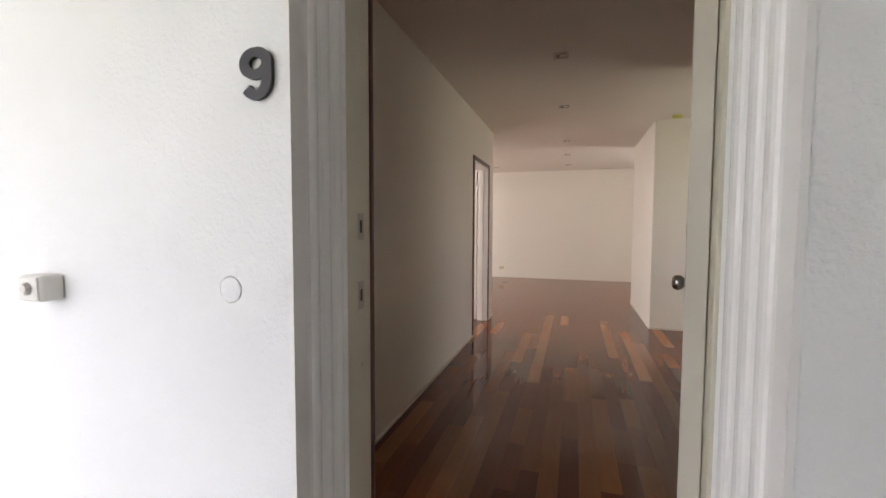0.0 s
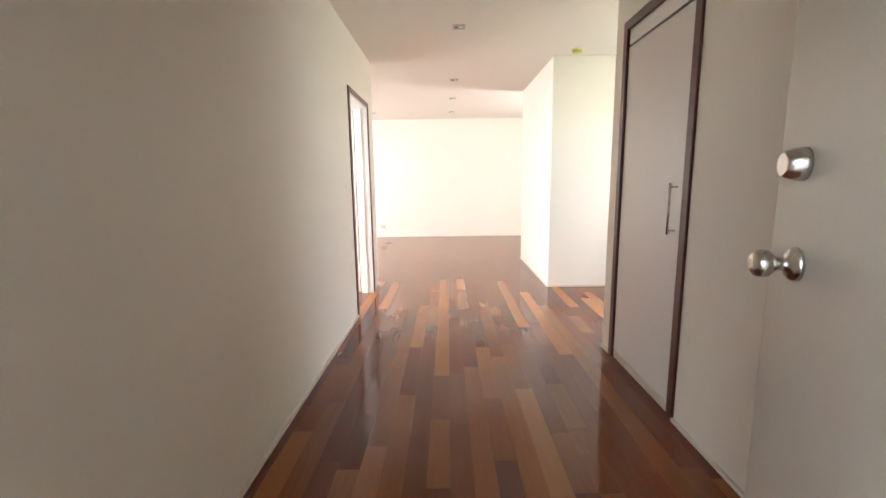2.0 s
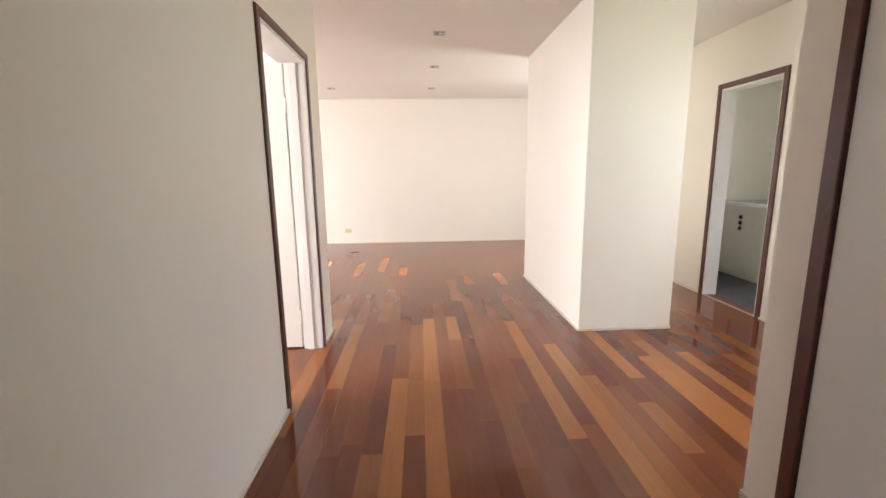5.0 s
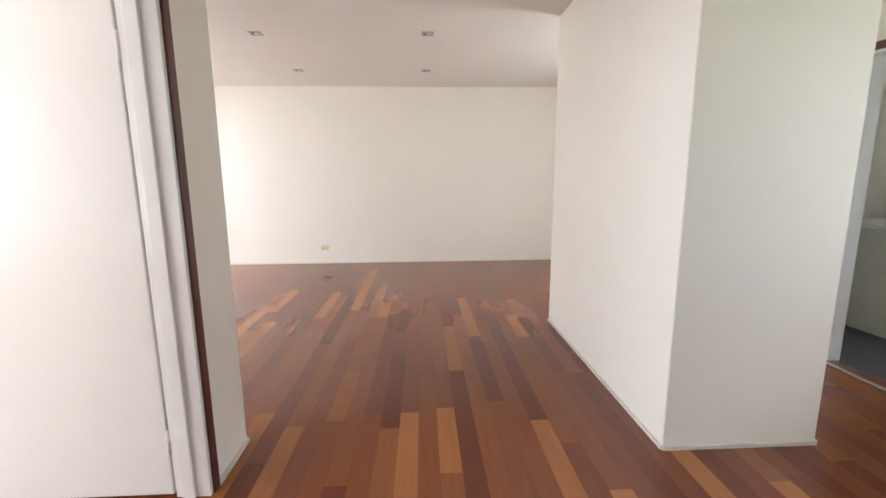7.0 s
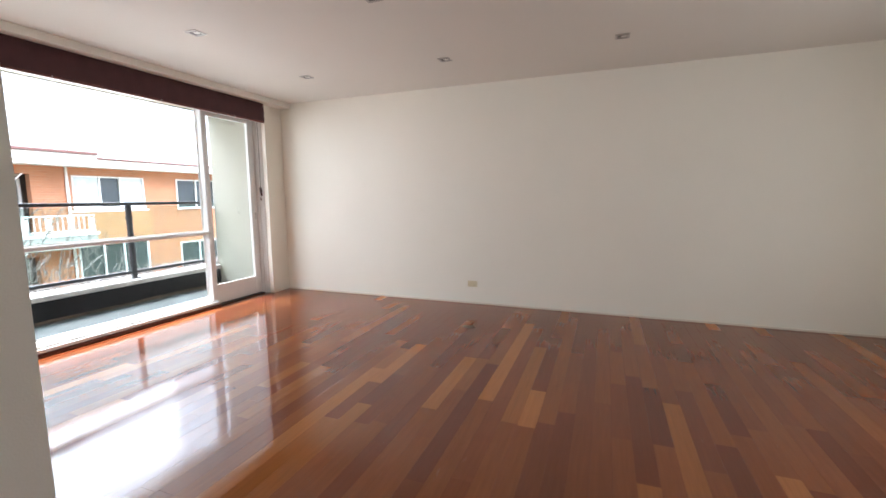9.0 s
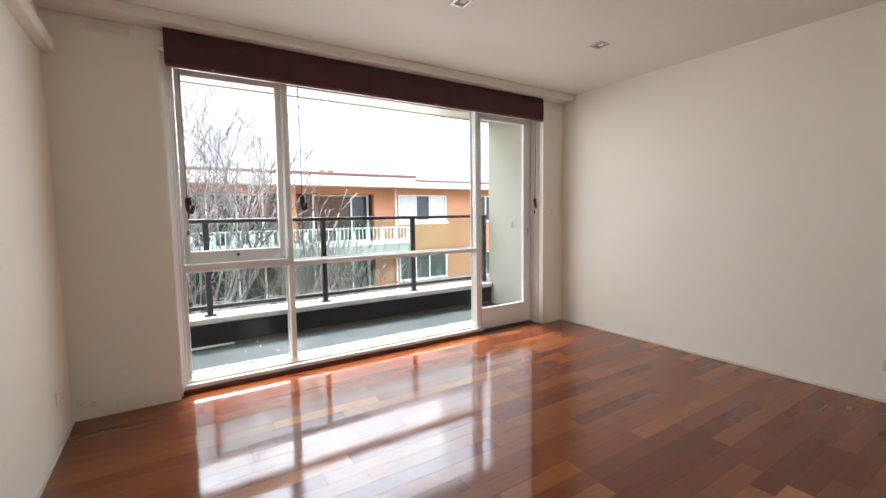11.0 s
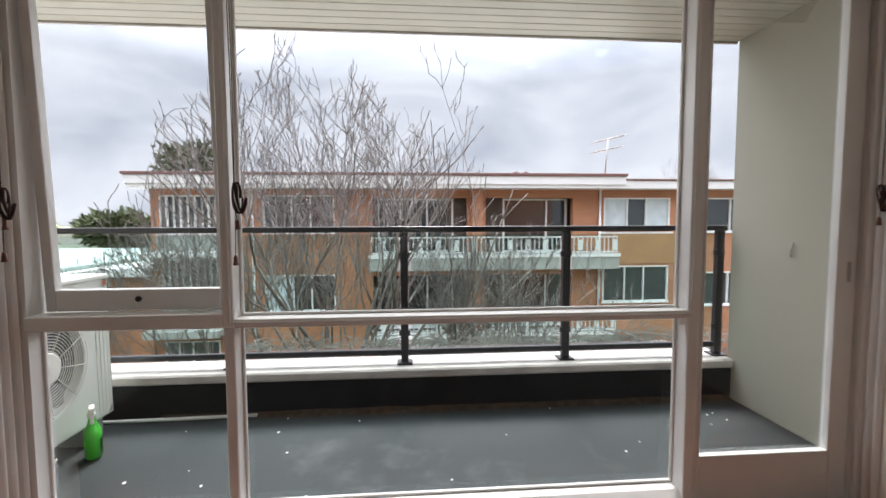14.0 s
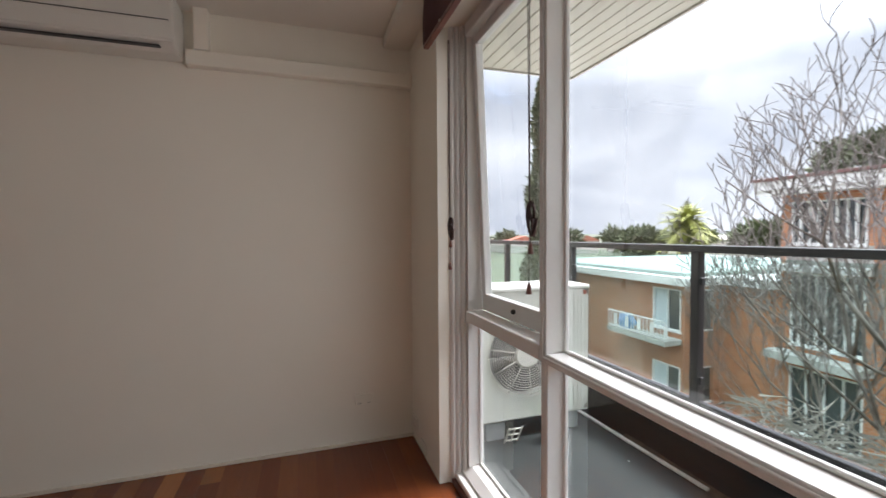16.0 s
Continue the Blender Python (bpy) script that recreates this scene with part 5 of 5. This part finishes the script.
# filler block inside the wing, in the same painted shade colour
part("core", boxes([(-27.5, WX - 1.2, -14.5, WY - 1.2, GZ, -0.56)]), M["painted_shade"], wg)
part("roof", boxes([(-28.5, WX + 0.45, -15.4, WY + 0.45, -0.55, -0.25)], 0.01), M["fascia"], wg, "white roof edge")
part("roof_sheet", boxes([(-28.4, WX + 0.10, -15.0, WY + 0.10, -0.25, -0.10)], 0.02), M["green_roof"], wg, "pale green roof sheet")
part("roof", boxes([(-28.5, FX + 0.3, WY + 0.45, -3.40, -0.55, -0.25)], 0.01), M["fascia"], wg)
for z0, z1 in ((-2.3, -0.75), (-5.0, -3.6)):
    far_window(wg, WX, -6.9, WY - 0.15, z0, z1, (-6.2,), glasses=(cu, dg))
    part("side_window", boxes([(-17.9, -16.9, WY - 0.10, WY - 0.02, z0, z0 + 0.06), (-17.9, -16.9, WY - 0.10, WY - 0.02, z1 - 0.06, z1), (-17.43, -17.37, WY - 0.10, WY - 0.02, z0, z1)]), M["far_white"], wg)
    part("side_pane", boxes([(-17.9, -16.9, WY - 0.14, WY - 0.12, z0, z1)]), dg, wg)
part("balcony", boxes([(WX, WX + 0.8, -8.6, WY - 0.1, -2.75, -2.55)], 0.01), M["concrete"], wg)
balustrade(wg, WX + 0.75, -8.55, WY - 0.15, -2.53, -1.85)
tb = thing("blue_cover", (WX + 0.5, -7.9, -2.55), "blue tarpaulin bundle on a far balcony", "tarpaulin")
bm = bmesh.new()
bmesh.ops.create_icosphere(bm, subdivisions=3, radius=0.42, matrix=Matrix.Translation((WX + 0.45, -7.8, -2.25)) @ Matrix.Diagonal((0.7, 1.0, 0.85, 1)))
for v in bm.verts:
    v.co += 0.07 * noise.noise_vector(v.co * 4)
part("sheet", bm, M["blue"], tb)


# ---------------------------------------------------------------- trees and distance
def bare_tree(name, base, fork_z, centre, radius, rise, seed, label, levels=5, r0=0.16):
    """A leafless tree: trunk, limbs and upswept twigs that end at a rounded, uneven crown."""
    rnd = random.Random(seed)
    tree = thing(name, base, label, "tree")
    trunk, limbs, twigs = bmesh.new(), bmesh.new(), bmesh.new()
    base, centre = Vector(base), Vector(centre)

    def inside(p):
        q = p - centre
        k = 1 + 0.22 * noise.noise(p * 0.9)
        return (q.x ** 2 + q.y ** 2) / radius ** 2 + (q.z / rise) ** 2 < k * k

    def grow(p, d, length, r, level):
        n = 5 if level == 0 else (7 if level == 1 else 4)
        pts, radii = [p.copy()], [r]
        out = Vector((p.x - centre.x, p.y - centre.y, 0)) * 0.02
        for k in range(n):
            lift = 0.0 if level == 0 else (0.07 if level == 1 else 0.18)
            d = (d + out + Vector((rnd.gauss(0, 0.08 + 0.055 * level), rnd.gauss(0, 0.08 + 0.055 * level), rnd.gauss(lift, 0.10)))).normalized()
            p = p + d * (length / n)
            if level > 0 and not inside(p) and k > 0:
                break
            pts.append(p.copy())
            radii.append(max(0.0058, r * (1 - 0.58 * (k + 1) / n)))
        m = len(pts) - 1
        if m < 1:
            return
        target = trunk if level == 0 else (limbs if level < 3 else twigs)
        add_tube(target, pts, radii, 8 if level == 0 else (6 if level < 3 else 3), caps=level < 3)
        if level >= levels or (level > 0 and not inside(p)):
            return
        kids = (11, 7, 6, 4, 3)[min(level, 4)]
        for k in range(kids):
            i = m if k == 0 or level == 0 else max(1, round((0.2 + 0.8 * (k + rnd.random()) / kids) * m))
            a = math.tau * (k * 0.382 + rnd.random() * 0.2)
            wide = 0.10 + 1.0 * (k + 0.5 * rnd.random()) / kids if level == 0 else rnd.uniform(0.38, 0.80)
            side = Vector((math.cos(a), math.sin(a), 0))
            side = (side - d * side.dot(d)).normalized()
            nd = (d * math.cos(wide) + side * math.sin(wide) + Vector((0, 0, 0.12))).normalized()
            if k == 0 and level > 0:
                nd = (d + 0.2 * side).normalized()
            grow(pts[i], nd, length * rnd.uniform(0.40, 0.62) if level else rise * rnd.uniform(0.95, 1.35), max(0.006, radii[i] * rnd.uniform(0.55, 0.78)), level + 1)

    grow(base, Vector((0.02, 0.03, 1)).normalized(), fork_z - base.z, r0, 0)
    part("trunk", trunk, M["bark"], tree)
    part("limbs", limbs, M["bark"], tree)
    part("crown", twigs, M["twig"], tree, "fine upswept bare twigs")
    return tree


bare_tree("bare_tree", (-10.2, 4.25, GZ), -2.9, (-10.2, 4.45, 0.0), 3.35, 4.15, 11, "leafless grey tree with fine upswept twigs between the buildings", levels=5, r0=0.15)
bare_tree("bare_tree", (-12.5, 1.2, GZ), -2.6, (-12.5, 1.2, -0.9), 2.7, 2.5, 4, "leafless grey tree beside the brick flats", levels=4, r0=0.08)
bare_tree("bare_tree", (-11.6, 7.8, GZ), -3.6, (-11.6, 7.8, -1.3), 3.0, 2.6, 23, "low leafless tree in front of the balconies", levels=4, r0=0.09)
bare_tree("bare_tree", (-30.5, 24.0, GZ), 1.0, (-30.5, 24.0, 3.4), 2.8, 2.9, 8, "leafless tree showing above the flat roof", levels=4, r0=0.16)


def leafy(name, base, label, cat, shape, mat, seed, n, size, trunk=None):
    """A crown of many small leaf clumps scattered through a shape; shape(rnd) gives a place and an outward way."""
    rnd = random.Random(seed)
    tree = thing(name, base, label, cat)
    bm = bmesh.new()
    for _ in range(n):
        p, d = shape(rnd)
        for j in range(3):
            a = Vector((rnd.gauss(0, 1), rnd.gauss(0, 1), rnd.gauss(0.4, 1))).normalized()
            b = a.cross(d + Vector((0.01, 0.02, 0.03))).normalized()
            s = size * rnd.uniform(0.5, 1.3)
            q = p + d * rnd.uniform(-0.3, 0.3) * size
            bm.faces.new([bm.verts.new(q - b * s * 0.4), bm.verts.new(q + a * s * 0.2 - d * s * 0.2), bm.verts.new(q + b * s * 0.4), bm.verts.new(q + a * s * 0.9 + d * s * 0.5)])
    part("crown", bm, mat, tree)
    if trunk:
        part("trunk", tube([base, (base[0], base[1], base[2] + trunk[1])], [trunk[0], trunk[0] * 0.6], 8), M["bark"], tree)
    return tree


CB = Vector((-14.2, -11.2, GZ))


def cypress_shape(rnd):
    h = rnd.random() ** 0.8
    r = 1.20 * (1 - h) ** 0.55 * (0.75 + 0.25 * math.sin(h * 23)) + 0.05
    a = rnd.uniform(0, math.tau)
    d = Vector((math.cos(a), math.sin(a), 0.9)).normalized()
    rr = r * rnd.uniform(0.55, 1.05)
    return CB + Vector((rr * math.cos(a), rr * math.sin(a), 0.5 + h * 13.6)), d


leafy("cypress", tuple(CB), "tall narrow dark green cypress behind the railing", "tree", cypress_shape, M["cypress"], 3, 6500, 0.20, (0.2, 12))
PB = Vector((-31.7, -19.3, GZ))


def blob(centre, rx, rz):
    def shape(rnd):
        d = Vector((rnd.gauss(0, 1), rnd.gauss(0, 1), rnd.gauss(0, 0.8))).normalized()
        k = rnd.uniform(0.6, 1.0) * (0.8 + 0.35 * noise.noise(d * 2.2 + Vector(centre)))
        return Vector(centre) + Vector((d.x * rx * k, d.y * rx * k, d.z * rz * k)), d
    return shape


# fan palm
pt = thing("palm_tree", tuple(PB), "bushy yellow-green palm beyond the pale green roof", "tree")
part("trunk", tube([tuple(PB), (PB.x, PB.y, 1.6)], [0.35, 0.28], 8), M["bark"], pt)
rp = random.Random(9)
bm = bmesh.new()
for c in range(3):
    cc = Vector((PB.x + rp.uniform(-0.9, 0.9), PB.y + rp.uniform(-0.9, 0.9), 0.9 + 0.8 * c))
    for k in range(60):
        a, el = rp.uniform(0, math.tau), rp.uniform(-0.5, 1.25)
        d = Vector((math.cos(a) * math.cos(el), math.sin(a) * math.cos(el), math.sin(el)))
        L = rp.uniform(1.7, 2.7)
        prev = None
        for s in range(9):
            f = s / 8
            p = cc + d * L * f + Vector((0, 0, -0.9 * f * f))
            side = d.cross(Vector((0, 0, 1))).normalized()
            if s:
                wv = 0.42 * math.sin(math.pi * min(1, f * 0.9 + 0.08))
                for sg in (-1, 1):
                    tip = p + side * sg * wv + d * 0.22 + Vector((0, 0, -0.18))
                    bm.faces.new([bm.verts.new(prev), bm.verts.new(p), bm.verts.new(tip)])
            prev = p
part("fronds", bm, M["palm"], pt)

leafy("pine_tree", (-33.0, -8.8, GZ), "pale lacy pine rising behind the brick flats", "tree", blob((-33.0, -8.8, 5.4), 2.8, 1.7), M["pine"], 21, 380, 0.45, (0.25, 10.5))
leafy("bush", (-42.0, -20.0, GZ), "dull green bushes beyond the wing", "bush", blob((-42.0, -20.0, 0.6), 3.2, 1.9), M["bush"], 31, 800, 0.55)
leafy("bush", (-48.0, -36.0, GZ), "grey-green trees on the skyline", "bush", blob((-48.0, -40.0, 0.6), 3.5, 1.6), M["bush"], 32, 800, 0.6)
leafy("bush", (-55.0, -27.0, GZ), "brownish trees on the skyline", "bush", blob((-52.0, -28.0, 1.0), 2.6, 1.8), M["bush"], 33, 700, 0.55)
for k, (x, y) in enumerate(((-115, -115), (-140, -130), (-95, -125), (-160, -115), (-80, -140), (-150, -90))):
    h = thing("house", (x, y, GZ), "distant low house with a terracotta roof", "house", "distant houses")
    part("wall", boxes([(x - 6, x + 6, y - 8, y + 8, GZ, -1.2)]), M["house_wall"], h)
    bm = bmesh.new()
    add_profile(bm, [(x - 6.8, -1.2), (x + 6.8, -1.2), (x, 0.2 + 0.3 * (k % 3))], "y", y - 8.6, y + 8.6)
    part("roof", bm, M["terracotta"] if k % 2 == 0 else M["house_wall"], h)
rb = random.Random(77)
for k in range(26):
    a = math.radians(rb.uniform(182, 262))
    dist = rb.uniform(70, 190)
    x, y = dist * math.cos(a), dist * math.sin(a)
    s = rb.uniform(2.2, 4.0)
    leafy("tree", (x, y, GZ), "distant rounded tree on the skyline", "tree", blob((x, y, -2.0 + s * 0.5), s * 1.3, s), M["bush"], 100 + k, 160, 1.3)
# garden litter between the buildings
rb = random.Random(12)
bm = bmesh.new()
for k in range(2600):
    x, y = -5.93 - 0.42 * rb.random(), rb.uniform(4.3, 9.0)
    L, a = rb.uniform(0.08, 0.30), rb.uniform(0, math.tau)
    top = 0.29 + 0.07 * noise.noise(Vector((x * 2.5, y * 2.5, 0)))
    z = top - 0.5 * rb.random() ** 1.5
    p, q = Vector((x, y, z)), Vector((min(x + L * math.cos(a), -5.86), y + L * math.sin(a), min(z + rb.uniform(-0.12, 0.14), top + 0.04)))
    w = rb.uniform(0.003, 0.008)
    u, v = Vector((-math.sin(a), math.cos(a), 0)) * w, Vector((0, 0, w))
    tri = [bm.verts.new(p - u - v), bm.verts.new(p + u - v), bm.verts.new(p + v)]
    tip = bm.verts.new(q)
    for c in range(3):
        bm.faces.new((tri[c], tri[(c + 1) % 3], tip))
for k in range(90):
    x, y = rb.uniform(-6.3, -5.98), rb.uniform(4.3, 9.0)
    add_tube(bm, [(x, y, GZ), (x + rb.uniform(-0.05, 0.05), y + rb.uniform(-0.1, 0.1), -2.5), (x, y + rb.uniform(-0.1, 0.1), 0.15)], [0.03, 0.02, 0.008], 4)
solid("hedge_twigs", bm, M["leaf_litter"], "tangle of bare hedge twigs below the balcony", "hedge", kind="stuff")


# ---------------------------------------------------------------- floor boards, last
rf_ = random.Random(42)
BW = 0.100
boards = []
x = XW - 0.18
while x < XE + 0.11:
    x1 = min(x + BW, XE + 0.11)
    mid = (x + x1) / 2
    ranges = [(-1.37, YN)] if XL - 0.13 < mid < XR + 0.03 else ([(1.57, YN)] if mid >= XR + 0.03 else [(YS, YN), (0.0, 3.42)])
    if XL - 0.13 >= mid > XL - 1.6:
        ranges = [(0.0, 3.42), (YS, YN)]
    for y0, y1 in ranges:
        y = y0 - rf_.uniform(0, 0.8)
        while y < y1:
            L = rf_.choice((0.45, 0.6, 0.8, 1.0, 1.2, 1.5, 1.9)) * rf_.uniform(0.85, 1.15)
            a, b = max(y, y0), min(y + L, y1)
            if b - a > 0.03:
                boards.append((x, x1, a, b, rf_.uniform(-0.0001, 0.0001)))
            y += L
    x = x1
G = 0.00015


def board_verts(x0, x1, y0, y1, dz):
    c = 0.0005
    lo = [(x0 + G, y0 + G, -0.02), (x1 - G, y0 + G, -0.02), (x1 - G, y1 - G, -0.02), (x0 + G, y1 - G, -0.02)]
    mid_ = [(p[0], p[1], -c * 0.6 + dz) for p in lo]
    top = [(x0 + G + c, y0 + G + c, dz), (x1 - G - c, y0 + G + c, dz), (x1 - G - c, y1 - G - c, dz), (x0 + G + c, y1 - G - c, dz)]
    return lo + mid_ + top


FACES = [(3, 2, 1, 0)] + [(k, (k + 1) % 4, 4 + (k + 1) % 4, 4 + k) for k in range(4)] + [(4 + k, 4 + (k + 1) % 4, 8 + (k + 1) % 4, 8 + k) for k in range(4)] + [(8, 9, 10, 11)]
floor_ob = bpy.data.objects["floor"]
near = [b for b in boards if -1.0 < (b[0] + b[1]) / 2 < 1.15 and 0.8 < (b[2] + b[3]) / 2 < 7.2][:290]
chosen = set(near)
for b in near:
    me = bpy.data.meshes.new("floor_board")
    me.from_pydata(board_verts(*b), [], FACES)
    me.materials.append(M["board"])
    ob = new("floor_board", me)
    ob.parent = floor_ob
verts, faces = [], []
for b in boards:
    if b in chosen:
        continue
    o = len(verts)
    verts += board_verts(*b)
    faces += [tuple(o + i for i in f) for f in FACES]
me = bpy.data.meshes.new("floor_boards")
me.from_pydata(verts, [], faces)
me.materials.append(M["boards"])
rest = new("floor_boards", me)
rest.parent = floor_ob
tagged(rest, "polished red-brown hardwood strip flooring", kind="stuff")
